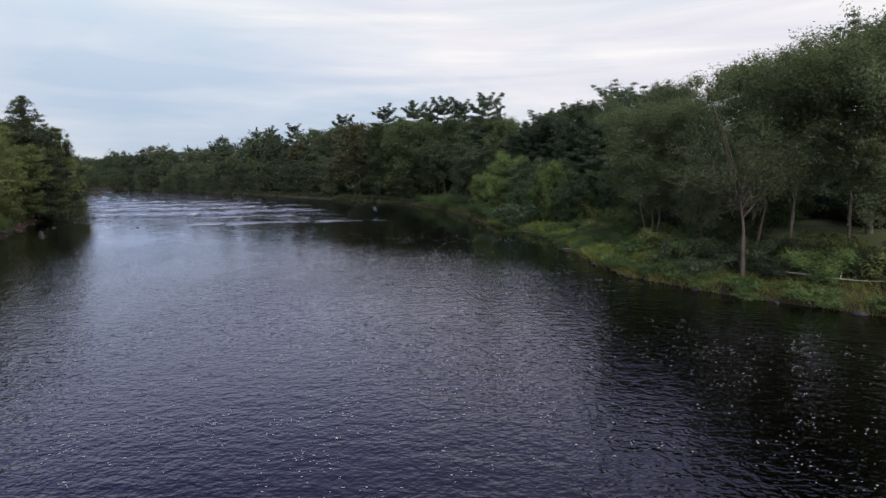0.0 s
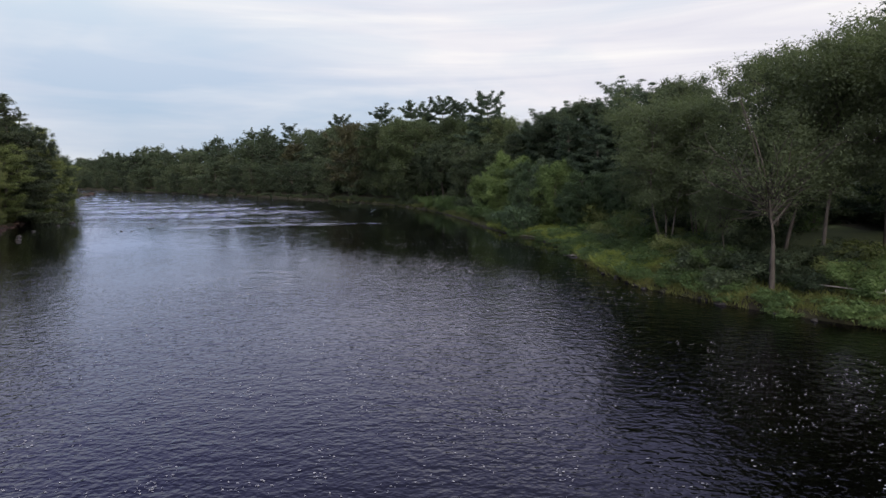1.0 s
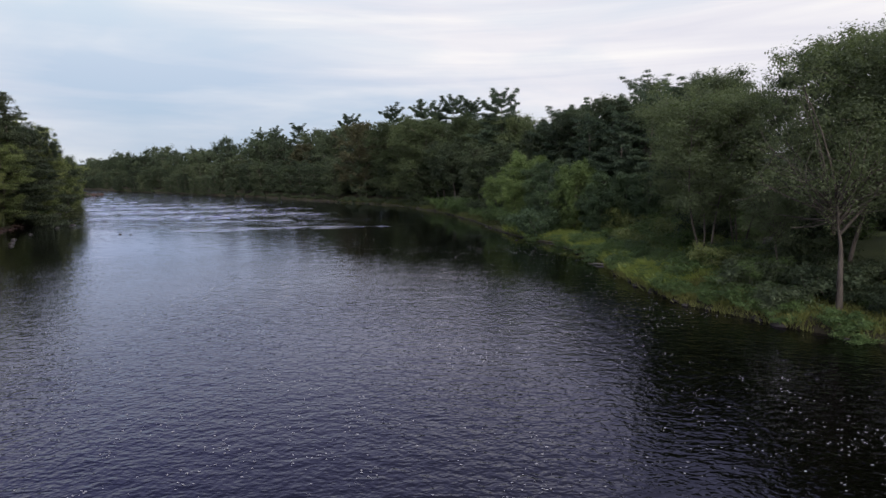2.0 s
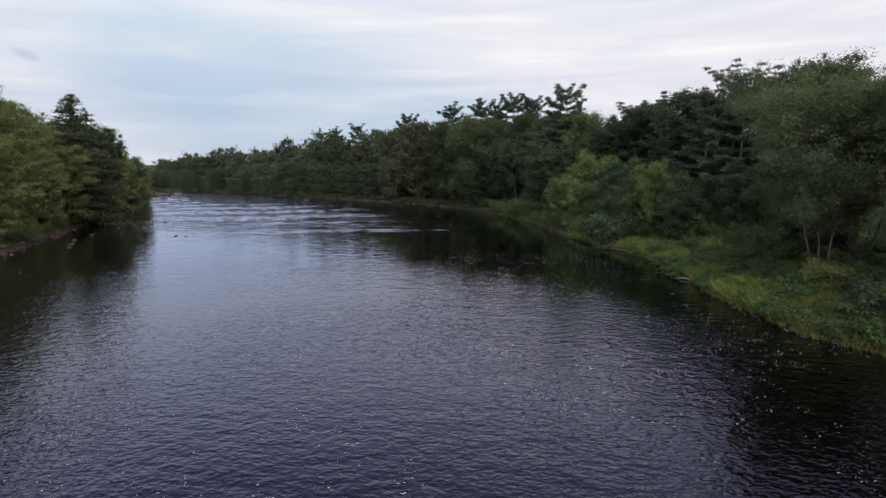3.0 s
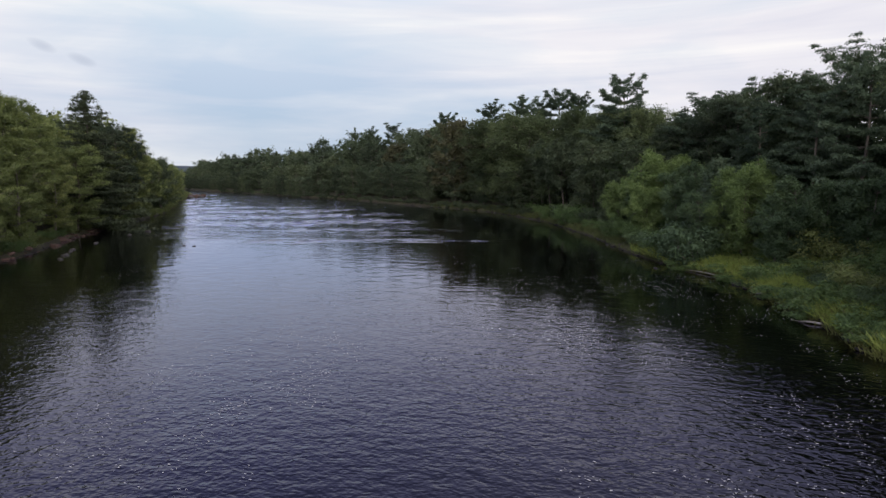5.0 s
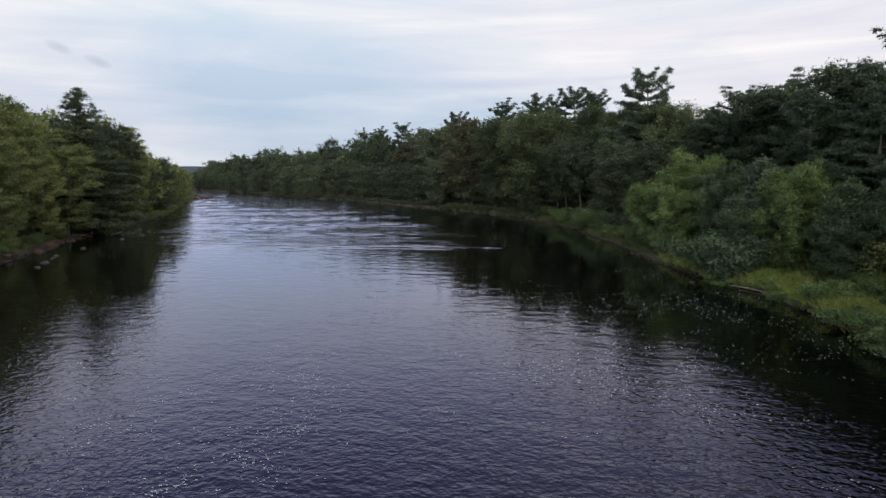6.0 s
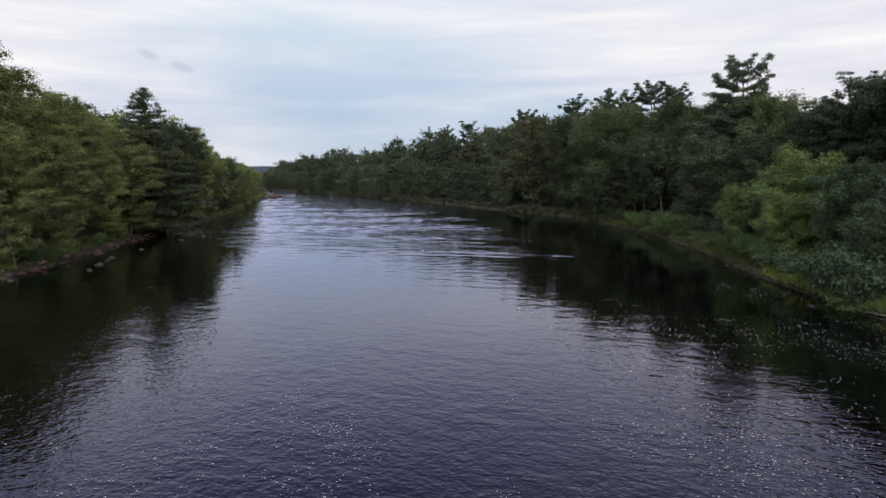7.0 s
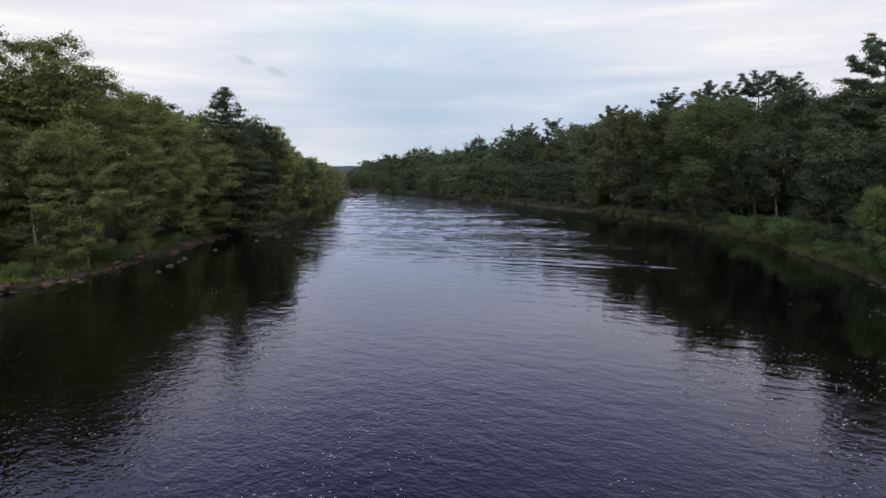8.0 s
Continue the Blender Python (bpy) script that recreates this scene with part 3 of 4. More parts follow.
def build_ground():
    out = [0, 0.25, 0.5, 0.9, 1.4, 2, 2.8, 3.8, 5, 6.5, 8.5, 11, 14, 18, 23, 30, 40, 55, 75, 100, 140, 200, 300, 500, 1000, 2500]
    inner = [0.3, 0.8, 1.6, 3, 6]
    ys = np.concatenate([[-2500, -1200, -600, -300, -150, -80, -50, -30, -20], np.arange(-12, 20, 4.0), np.arange(20, 190, 0.8), np.arange(190, 360, 6.0), [380, 420, 480, 560, 700, 1000, 1600, 2500]])
    rows = []
    for y in ys:
        xl, xr = float(shore_x(LEFT, y)), float(shore_x(RIGHT, y))
        cl, cr = float(shore_slope(LEFT, y)), float(shore_slope(RIGHT, y))
        half = 0.45 * (xr - xl)
        row = [(xl - o / cl, y, bank_height(-1, o, xl - o / cl, y)) for o in out[::-1]]
        row += [(xl + min(i, half * (k + 1) / 5), y, bank_height(-1, -i, 0, y)) for k, i in enumerate(inner)]
        row += [(xr - min(i, half * (5 - k) / 5), y, bank_height(1, -i, 0, y)) for k, i in enumerate(inner[::-1])]
        row += [(xr + o / cr, y, bank_height(1, o, xr + o / cr, y)) for o in out]
        rows.append(row)
    V = np.array(rows)
    n, k = V.shape[:2]
    i, j = np.meshgrid(np.arange(n - 1), np.arange(k - 1), indexing="ij")
    a = (i * k + j).ravel()
    F = np.stack([a, a + 1, a + k + 1, a + k], -1)
    ob = mesh_object("ground", V.reshape(-1, 3), F, MAT["soil"], smooth=True)
    tagged(ob, "dark forest floor and grassy river bank", "ground", kind="structure")
    ob.data.materials.append(MAT["lawn"])
    c = V.reshape(-1, 3)[F].mean(1)
    d = c[:, 0] - shore_x(RIGHT, c[:, 1])
    mown = (d > 9.0 + 0.8 * np.sin(c[:, 1] * 0.5)) & (d < 19) & (c[:, 1] > 22) & (c[:, 1] < 60)
    ob.data.polygons.foreach_set("material_index", mown.astype(np.int32))


build_ground()


def build_water():
    """One sheet of water; standing waves where the river runs shallow over stones."""
    rng = np.random.default_rng(5)
    ys = np.concatenate([np.arange(-300, 0, 20.0), np.arange(0, 62, 1.0), np.arange(62, 135, 0.28), np.arange(135, 230, 0.9), np.arange(230, 600, 8.0), [800, 1500, 2900]])
    nx = 200
    u = np.linspace(0, 1, nx)
    xl, xr = shore_x(LEFT, ys) - 1.2, shore_x(RIGHT, ys) + 1.2
    X = xl[:, None] + (xr - xl)[:, None] * u
    Y = np.repeat(ys[:, None], nx, 1)
    Z = np.zeros_like(X)
    fast = np.clip((Y - 78) / 16, 0, 1) * np.clip((300 - Y) / 80, 0, 1) * np.clip((u * 6), 0, 1)[None] * np.clip((1 - u) * 4 - 0.7, 0, 1)[None]
    lanes = np.clip(0.55 + 0.8 * np.sin(Y / 2.2 + 1.3 * np.sin(X * 0.06 + 1.0) + 0.9 * np.sin(X * 0.17 + Y * 0.03) - X * 0.06), 0.12, 1)
    for k in range(34):
        a, w = rng.normal(0, 0.35), rng.uniform(0.9, 3.0)
        kx, ky = math.sin(a) * 2 * np.pi / w * 0.6, math.cos(a) * 2 * np.pi / w
        env = np.sin(X * rng.uniform(0.05, 0.2) + rng.uniform(0, 6)) * np.sin(Y * rng.uniform(0.06, 0.2) + rng.uniform(0, 6))
        Z += fast * lanes * 0.030 * w / 2 * np.clip(env, 0, 1) * np.sin(X * kx + Y * ky + rng.uniform(0, 6))
    # ledges: (x0, y0, x1, y1, height)
    for x0, y0, x1, y1, h in ((-36, 75.5, -4, 80.2, 0.11),):
        knots = np.arange(x0 - 2, x1 + 2, 1.3)
        shift, high = rng.normal(0, 0.25, len(knots)), np.clip(rng.normal(0.55, 0.35, len(knots)), 0, 1.0)
        slow = np.convolve(rng.normal(0, 1.2, len(knots)), np.ones(9) / 9, "same")
        t = np.clip((X - x0) / (x1 - x0), 0, 1)
        d = Y - (y0 + (y1 - y0) * t + np.interp(X, knots, shift + 1.5 * slow))
        end = 0.7 * np.clip((X - x0) / 4, 0, 1) * np.clip((x1 - X) / 4, 0, 1) * np.interp(X, knots, high)
        Z += end * h * (np.exp(-(d / 0.32) ** 2) - 0.5 * np.exp(-((d + 0.8) / 0.45) ** 2) + 0.5 * np.exp(-((d + 1.7) / 0.42) ** 2) - 0.3 * np.exp(-((d + 2.5) / 0.45) ** 2))
    V = np.stack([X, Y, Z], -1).reshape(-1, 3)
    n = len(ys)
    i, j = np.meshgrid(np.arange(n - 1), np.arange(nx - 1), indexing="ij")
    a = (i * nx + j).ravel()
    ob = mesh_object("water", V, np.stack([a, a + 1, a + nx + 1, a + nx], -1), MAT["water"], smooth=True)
    tagged(ob, "dark rippled river water mirroring sky and trees", "water", kind="structure")


build_water()


def build_hills():
    """Far wooded ridge on the horizon."""
    V, F = [], []
    az = np.radians(np.arange(-100, 101, 1.0))
    for k, a in enumerate(az):
        h = 29 + 6 * wobble(k * 0.11, 0, 1.0, 2.0) + 3 * wobble(k * 0.6, 0, 1.0, 5.0)
        for r, z in ((1150, -2), (1250, h * 0.7), (1350, h), (1600, h * 0.8)):
            V.append((r * math.sin(a), r * math.cos(a), z))
    for k in range(len(az) - 1):
        for j in range(3):
            b = k * 4 + j
            F.append((b, b + 4, b + 5, b + 1))
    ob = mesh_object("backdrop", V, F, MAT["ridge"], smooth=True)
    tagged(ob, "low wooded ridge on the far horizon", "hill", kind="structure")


build_hills()


# ---- plants ----
def kind_of(key):
    """(form maker, name, materials) of a kind of plant."""
    def maker(form, seed, *a, **k):
        return lambda: form(np.random.default_rng(seed), *a, **k)
    table = {
        "leafy_a": (maker(broadleaf_form, 11, 15, 4.6, 1.2, 44000, 0.155, layer=0.30), "broadleaf_tree", ("bark", "broadleaf")),
        "leafy_b": (maker(broadleaf_form, 12, 14, 4.3, 1.2, 44000, 0.155, layer=0.28), "broadleaf_tree", ("bark", "broadleaf")),
        "leafy_c": (maker(broadleaf_form, 13, 12, 4.2, 1.0, 40000, 0.155, stems=3, layer=0.30), "broadleaf_tree", ("bark", "broadleaf")),
        "leafy_d": (maker(broadleaf_form, 25, 12, 4.2, 0.8, 26000, 0.20, stems=3, layer=0.45), "broadleaf_tree", ("bark", "bright")),
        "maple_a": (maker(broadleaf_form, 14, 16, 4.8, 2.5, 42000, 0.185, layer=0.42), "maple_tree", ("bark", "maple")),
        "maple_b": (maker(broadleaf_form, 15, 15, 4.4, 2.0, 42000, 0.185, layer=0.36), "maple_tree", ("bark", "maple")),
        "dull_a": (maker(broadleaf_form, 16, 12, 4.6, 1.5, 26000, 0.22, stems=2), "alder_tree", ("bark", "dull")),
        "pale_a": (maker(broadleaf_form, 17, 12, 5.2, 3.9, 64000, 0.135, stems=3, layer=0.42, grown=1.4, girth=0.85), "riverside_tree", ("pale_bark", "feather")),
        "pale_b": (maker(broadleaf_form, 18, 11, 4.6, 3.6, 36000, 0.13, full=1.0, twigs=10, layer=0.45, grown=1.3, girth=0.95, lean=-0.11, rise=0.8, fork=4.2), "riverside_tree", ("pale_bark", "feather")),
        "pale_c": (maker(broadleaf_form, 19, 12, 5.0, 3.8, 60000, 0.14, twigs=10, layer=0.45, grown=1.4, girth=0.75, lean=-0.05, rise=0.6), "riverside_tree", ("pale_bark", "feather")),
        "birch_a": (maker(broadleaf_form, 20, 12, 3.2, 5.2, 20000, 0.23, twigs=10), "birch_tree", ("pale_bark", "maple")),
        "pine_a": (maker(pine_form, 21, 20, 5.0, 5.0, 42000, 0.42, open_top=0.2), "pine_tree", ("bark", "pine")),
        "pine_b": (maker(pine_form, 22, 20, 4.8, 4.0, 42000, 0.42, open_top=0.4), "pine_tree", ("bark", "pine")),
        "pine_c": (maker(pine_form, 23, 17, 4.8, 2.5, 40000, 0.36, open_top=0.3), "pine_tree", ("bark", "pine")),
        "pine_d": (maker(pine_form, 29, 16, 4.0, 1.5, 36000, 0.34, open_top=0.2), "pine_tree", ("bark", "pine")),
        "spruce_a": (maker(spruce_form, 31, 17, 5.6, 0.8, 60000, 0.32), "spruce_tree", ("bark", "spruce")),
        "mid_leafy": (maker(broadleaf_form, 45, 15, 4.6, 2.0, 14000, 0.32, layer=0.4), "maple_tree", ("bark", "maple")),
        "mid_green": (maker(broadleaf_form, 46, 15, 4.6, 1.6, 14000, 0.32, layer=0.34), "broadleaf_tree", ("bark", "broadleaf")),
        "last_leafy": (maker(broadleaf_form, 41, 15, 5.2, 1.5, 3600, 0.58), "broadleaf_tree", ("bark", "maple")),
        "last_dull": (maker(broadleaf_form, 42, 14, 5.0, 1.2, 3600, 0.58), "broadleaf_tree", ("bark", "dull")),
        "last_green": (maker(broadleaf_form, 44, 14, 5.0, 0.6, 3600, 0.58), "broadleaf_tree", ("bark", "broadleaf")),
        "far_leafy": (maker(broadleaf_form, 41, 15, 5.2, 1.5, 9500, 0.36), "broadleaf_tree", ("bark", "maple")),
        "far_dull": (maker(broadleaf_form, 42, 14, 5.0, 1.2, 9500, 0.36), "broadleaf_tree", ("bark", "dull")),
        "far_green": (maker(broadleaf_form, 44, 14, 5.0, 0.6, 8000, 0.42), "broadleaf_tree", ("bark", "broadleaf")),
        "far_pine": (maker(pine_form, 43, 19, 5.0, 3.0, 9000, 0.60, open_top=0.6), "pine_tree", ("bark", "pine")),
        "bush_b": (maker(broadleaf_form, 26, 8, 2.7, 0.3, 38000, 0.135, stems=2, layer=0.6, full=1.1), "young_tree", ("bark", "willow")),
        "bush_c": (maker(broadleaf_form, 27, 8, 3.0, 0.3, 40000, 0.135, layer=0.55), "young_tree", ("bark", "fresh")),
        "bush_d": (maker(spruce_form, 33, 7, 2.2, 0.5, 14000, 0.30), "young_pine", ("bark", "pine")),
        "dome_a": (maker(broadleaf_form, 34, 14, 5.2, 1.2, 46000, 0.17, layer=0.5), "maple_tree", ("bark", "olive")),
        "bare_a": (maker(broadleaf_form, 35, 11, 4.6, 4.2, 15000, 0.105, full=0.7, twigs=12, layer=0.5, grown=1.2, girth=1.15, lean=-0.10, rise=1.0, fork=4.0), "riverside_tree", ("pale_bark", "feather")),
        "russet_a": (maker(broadleaf_form, 28, 14, 4.6, 1.5, 16000, 0.30, layer=0.45), "maple_tree", ("bark", "russet")),
        "shrub_a": (maker(shrub_form, 51, 3.2, 2.4, 9500, 0.12), "shrub", ("bark", "bright")),
        "shrub_b": (maker(shrub_form, 52, 4.5, 2.8, 10000, 0.13), "shrub", ("bark", "bright")),
        "shrub_c": (maker(shrub_form, 53, 2.2, 1.9, 5000, 0.15), "shrub", ("bark", "broadleaf")),
        "shrub_e": (maker(shrub_form, 55, 1.2, 1.3, 3200, 0.12), "shrub", ("bark", "bright")),
        "shrub_g": (maker(shrub_form, 57, 1.8, 1.5, 4600, 0.13), "shrub", ("bark", "willow")),
        "shrub_f": (maker(shrub_form, 56, 4.0, 2.6, 1600, 0.36), "shrub", ("bark", "dull")),
        "shrub_d": (maker(shrub_form, 54, 4.0, 2.6, 4800, 0.21), "shrub", ("bark", "dull")),
    }
    return table[key]


LABELS = {
    "leafy": "green broadleaf tree with a full crown leaning over the bank", "maple": "dark green maple with a dense rounded crown",
    "dull": "olive-brown alder with several thin stems", "pale": "slender riverside tree with pale bare stems below the crown",
    "pine": "tall white pine with level dark tiers of boughs", "spruce": "dark conical spruce with drooping boughs to the ground",
    "mid": "tree standing behind the front row of the wood",
    "birch": "slender birch with a pale bare trunk at the wood's edge",
    "bush": "bushy young green tree leafy down to the bank",
    "dome": "olive-green maple with a broad domed crown",
    "bare": "riverside tree with bare grey branches fanning out of a thin crown",
    "russet": "maple with leaves turning a dull reddish brown",
    "last": "tree of the hazy wood round the river bend",
    "far": "tree of the distant wood along the river", "shrub": "low leafy shrub on the river bank",
}
pick = random.Random(77)


def put(key, x, y, height, wide=1.0, group="", label=""):
    form, name, mats = kind_of(key)
    stem = key.split("_")[0]
    names = (name, "stem" if stem == "shrub" else "trunk", "foliage" if stem == "shrub" else "crown")
    category = "shrub" if stem == "shrub" else "tree"
    return plant(key, form, names, mats, label or LABELS[stem], category, group or ("shrubs on the bank" if stem == "shrub" else "trees along the river"),
                 x, y, ground_at(x, y) - 0.05, height, pick.uniform(0, 6.28), wide)


def thicket(name, label, key, spots, seed):
    """Undergrowth that nobody could count: many shrubs in one mesh."""
    rng = np.random.default_rng(seed)
    V, F, base = [], [], 0
    form, _, mats = kind_of(key)
    _, _, (v, f) = form()
    tall = float(np.percentile(v[:, 2], 99.8))
    for x, y, height, wide in spots:
        a, k = rng.uniform(0, 6.28), height / tall
        c, n = math.cos(a) * k * wide, math.sin(a) * k * wide
        V.append(np.stack([v[:, 0] * c - v[:, 1] * n + x, v[:, 0] * n + v[:, 1] * c + y, v[:, 2] * k + ground_at(x, y) - 0.05], 1))
        F.append(f + base)
        base += len(v)
    tagged(mesh_object(name, np.concatenate(V), np.concatenate(F), MAT[mats[1]]), label, "shrubs", kind="stuff")


def put_top(key, x, y, top, wide=1.0, label=""):
    return put(key, x, y, top - ground_at(x, y), wide, "", label)


# single trees by the near bank of the right side
put_top("bare_a", 14.3, 33.7, 9.8, 1.0)
put_top("pale_b", 16.2, 36.6, 10.6, 1.0)
put_top("pale_a", 12.9, 43.5, 10.4, 1.05)
put_top("pale_b", 13.9, 37.6, 6.4, 0.8)
put_top("pale_c", 17.4, 35.4, 11.9, 1.0)
put_top("maple_b", 17.6, 40.4, 12.0, 0.88)
put_top("pale_a", 20.4, 31.5, 12.4, 0.9)
put_top("pale_c", 21.0, 36.6, 12.6, 1.05)
put_top("pale_c", 23.8, 34.0, 13.6, 1.05)
put_top("pine_c", 25.0, 41.0, 14.4, 1.1)
put_top("pale_a", 15.8, 46.2, 10.8, 0.9)
put_top("mid_leafy", 24.0, 48.0, 11.2, 0.9)
put_top("maple_a", 16.6, 52.5, 12.9, 1.0)
put_top("pine_c", 14.6, 60.8, 12.6, 0.95)
put_top("maple_a", 19.0, 59.0, 13.6)
put_top("pine_c", 15.9, 66.0, 14.3, 1.15)
put_top("pine_d", 12.6, 62.6, 11.4, 1.0)
put_top("pine_d", 17.6, 62.4, 13.4, 1.1)
put_top("pine_d", 11.0, 67.4, 11.2, 1.0)
put_top("pine_c", 13.4, 68.6, 12.9, 0.9)
put_top("maple_b", 21.0, 70.0, 14.0)
put_top("pine_d", 12.0, 72.0, 13.1, 0.9)
put_top("pine_c", 10.1, 80.0, 13.2)
put_top("pine_c", 12.6, 88.0, 14.1)
put_top("pine_d", 9.0, 86.0, 12.2)
put_top("maple_b", 8.2, 82.0, 11.0)
put_top("dome_a", 5.3, 97.8, 14.4, 1.1)
put_top("dome_a", 7.0, 91.0, 13.2, 1.0)
put_top("dome_a", -7.2, 112.0, 15.4, 1.15)
put_top("dome_a", -1.0, 104.0, 14.6, 1.05)
put_top("dome_a", -12.0, 118.5, 15.6, 1.1)
put_top("russet_a", -24.0, 134.0, 16.4, 1.0)
put_top("dome_a", -17.5, 127.0, 16.2, 1.1)
put_top("pine_a", 3.6, 93.1, 17.1, 0.95)
put_top("pine_b", -0.6, 158.0, 24.0)
put_top("pine_a", -5.6, 161.0, 24.8)
put_top("pine_b", -10.0, 164.0, 23.6, 0.9)
put_top("pine_a", -14.0, 172.0, 24.9)
put_top("pine_b", -23.8, 182.0, 25.4)
put_top("pine_a", -39.0, 195.0, 24.1)
put_top("pine_d", -52.0, 183.0, 20.7)
put_top("pine_b", -70.0, 216.0, 22.4)
# young trees that lean out to the water below the pines
put_top("bush_c", 6.2, 75.2, 8.1, 1.15)
put_top("bush_b", 4.4, 77.8, 6.3, 1.1)
put_top("bush_c", 4.6, 73.4, 5.4, 1.05)
put_top("bush_b", 6.6, 70.6, 6.4, 1.0)
put_top("bush_d", 8.2, 66.6, 7.2, 1.1)
put_top("bush_b", 8.0, 69.4, 7.0, 0.95)
put_top("bush_c", 8.9, 62.6, 6.9, 0.95)
put_top("bush_b", 7.2, 64.2, 5.0, 1.1)
put_top("bush_b", 10.4, 64.6, 6.6, 1.0)
put_top("bush_b", 11.6, 59.4, 5.9, 1.2)
put_top("bush_b", 10.0, 59.0, 4.4, 1.1)
put_top("bush_b", 13.8, 57.2, 6.0, 1.2)
put_top("bush_c", 16.0, 56.2, 4.7, 1.1)
put_top("bush_c", 2.8, 81.2, 5.6, 1.0)
put_top("leafy_d", 5.0, 88.0, 8.6, 1.2)

for x, y, top in ((-2.8, 100.0, 10.5), (-1.7, 100.4, 11.2), (1.0, 99.0, 11.8), (-4.6, 104.5, 10.8)):
    put_top("birch_a", x, y, top, 0.9)

# the left bank
put_top("spruce_a", -61.0, 86.0, 17.0, 1.12)
put_top("maple_b", -65.2, 95.0, 14.0, 0.85)
put_top("leafy_b", -67.6, 99.5, 14.0, 0.85)
put_top("leafy_a", -53.5, 60.5, 17.8, 0.95)
put_top("leafy_b", -54.5, 65.0, 15.8)
put_top("leafy_b", -58.0, 72.0, 14.8, 0.95)
put_top("leafy_a", -61.5, 79.0, 13.4, 0.95)


def left_top(y):
    return float(np.interp(y, [20, 55, 62, 70, 79, 87, 103, 122, 155, 210, 300], [17, 17.2, 16.4, 14.8, 15.8, 16.2, 17.0, 15.0, 12.8, 12.0, 16]))


def right_top(y):
    return float(np.interp(y, [20, 60, 80, 100, 130, 170, 300], [14, 14.0, 13.6, 15.2, 17.8, 18.6, 17.6]))


def row_trees(side, y0, y1, step, rows):
    """Rows of trees behind the bank: (distance from the water, share of the wood's height, kinds)."""
    y = y0
    while y < y1:
        limit = right_top(y) if side > 0 else left_top(y)
        for d0, share, kinds in rows:
            if side < 0 and 82 < y < 95 and d0 < 6:
                continue
            px, py = shore_point(side, y + pick.uniform(-0.5, 0.5) * step, d0 + pick.uniform(-1.2, 1.2))
            put_top(pick.choice(kinds), px, py, max(limit * share * (pick.uniform(0.86, 1.02) if y < 108 or side < 0 else pick.uniform(0.78, 1.05)), 3.5), pick.uniform(0.9, 1.2))
        y += step


row_trees(-1, 44, 106, 4.4, ((1.7, 0.66, ("leafy_a", "leafy_b", "leafy_c", "leafy_b")), (8.0, 1.0, ("mid_green", "mid_leafy", "mid_green", "leafy_b"))))
row_trees(-1, 104, 165, 5.0, ((1.8, 0.74, ("far_green", "dome_a", "far_leafy")), (8.5, 1.0, ("far_leafy", "far_green"))))
row_trees(-1, 44, 165, 6.5, ((13.5, 1.0, ("far_leafy", "far_pine", "far_green")),))
row_trees(-1, 165, 330, 6.0, ((4.5, 0.8, ("last_green", "last_leafy")), (10.5, 1.0, ("last_leafy", "last_green"))))
row_trees(1, 84, 112, 4.6, ((4.0, 0.70, ("dull_a", "maple_b", "maple_b")), (8.6, 0.92, ("maple_b", "mid_leafy", "dull_a", "mid_leafy", "dome_a"))))
row_trees(1, 62, 86, 5.2, ((10.5, 0.94, ("maple_b", "pine_d", "maple_b")),))
row_trees(1, 66, 110, 6.0, ((15, 0.90, ("mid_leafy", "maple_a", "mid_leafy", "maple_b")),))
row_trees(1, 178, 330, 6.0, ((0.6, 0.36, ("last_dull", "last_leafy")), (4.0, 0.58, ("last_leafy", "last_dull")), (9.5, 0.84, ("last_leafy", "last_dull")), (16, 1.0, ("last_leafy", "far_pine", "last_dull"))))
row_trees(1, 110, 178, 5.0, ((2.2, 0.54, ("far_leafy", "far_dull", "far_dull")), (9.5, 0.84, ("far_leafy", "far_dull", "far_leafy", "russet_a", "far_dull", "mid_leafy")),
                             (16, 1.0, ("far_leafy", "far_leafy", "far_pine", "far_dull", "far_leafy"))))
row_trees(1, 72, 110, 5.0, ((22, 0.8, ("far_leafy", "far_pine", "far_dull")),))
row_trees(1, 14, 70, 5.0, ((40, 0.42, ("far_leafy", "far_dull", "far_leafy")),))

# shrubs along the water
y = 24.0
while y < 110:
    for side in (1, -1):
        if side > 0 and y < 61:
            continue
        px, py = shore_point(side, y + pick.uniform(-1, 1), pick.uniform(0.7, 2.4) if side > 0 and y > 78 else pick.uniform(0.4, 2.0) if side < 0 else pick.uniform(0.6, 1.9))
        put(pick.choice(("shrub_d", "shrub_a") if side > 0 and y > 78 else ("shrub_a", "shrub_b", "shrub_a", "shrub_g") if side > 0 else ("shrub_c", "shrub_a", "shrub_c")), px, py, pick.uniform(1.3, 2.6) if side > 0 and y < 78 else pick.uniform(1.0, 2.2) if side > 0 else pick.uniform(0.7, 1.5), pick.uniform(0.9, 1.3))
    y += 2.0
for k in range(22):
    put(pick.choice(("shrub_d", "shrub_b", "shrub_c")), *shore_point(1, pick.uniform(58, 100), pick.uniform(9, 20)), pick.uniform(1.5, 3.2), pick.uniform(1.0, 1.4))
thicket("hedge", "dark bushes along the back of the lawn", "shrub_f", [(*shore_point(1, 28 + k, pick.uniform(19, 24)), pick.uniform(2.4, 3.8), 1.3) for k in range(36)], 81)
thicket("undergrowth", "dark undergrowth inside the wood", "shrub_f",
        [(*shore_point(1, 64 + 3.4 * k, d + pick.uniform(-1.5, 1.5)), pick.uniform(2.6, 3.8), 1.3) for k in range(36) for d in (6.5, 13.0)], 82)
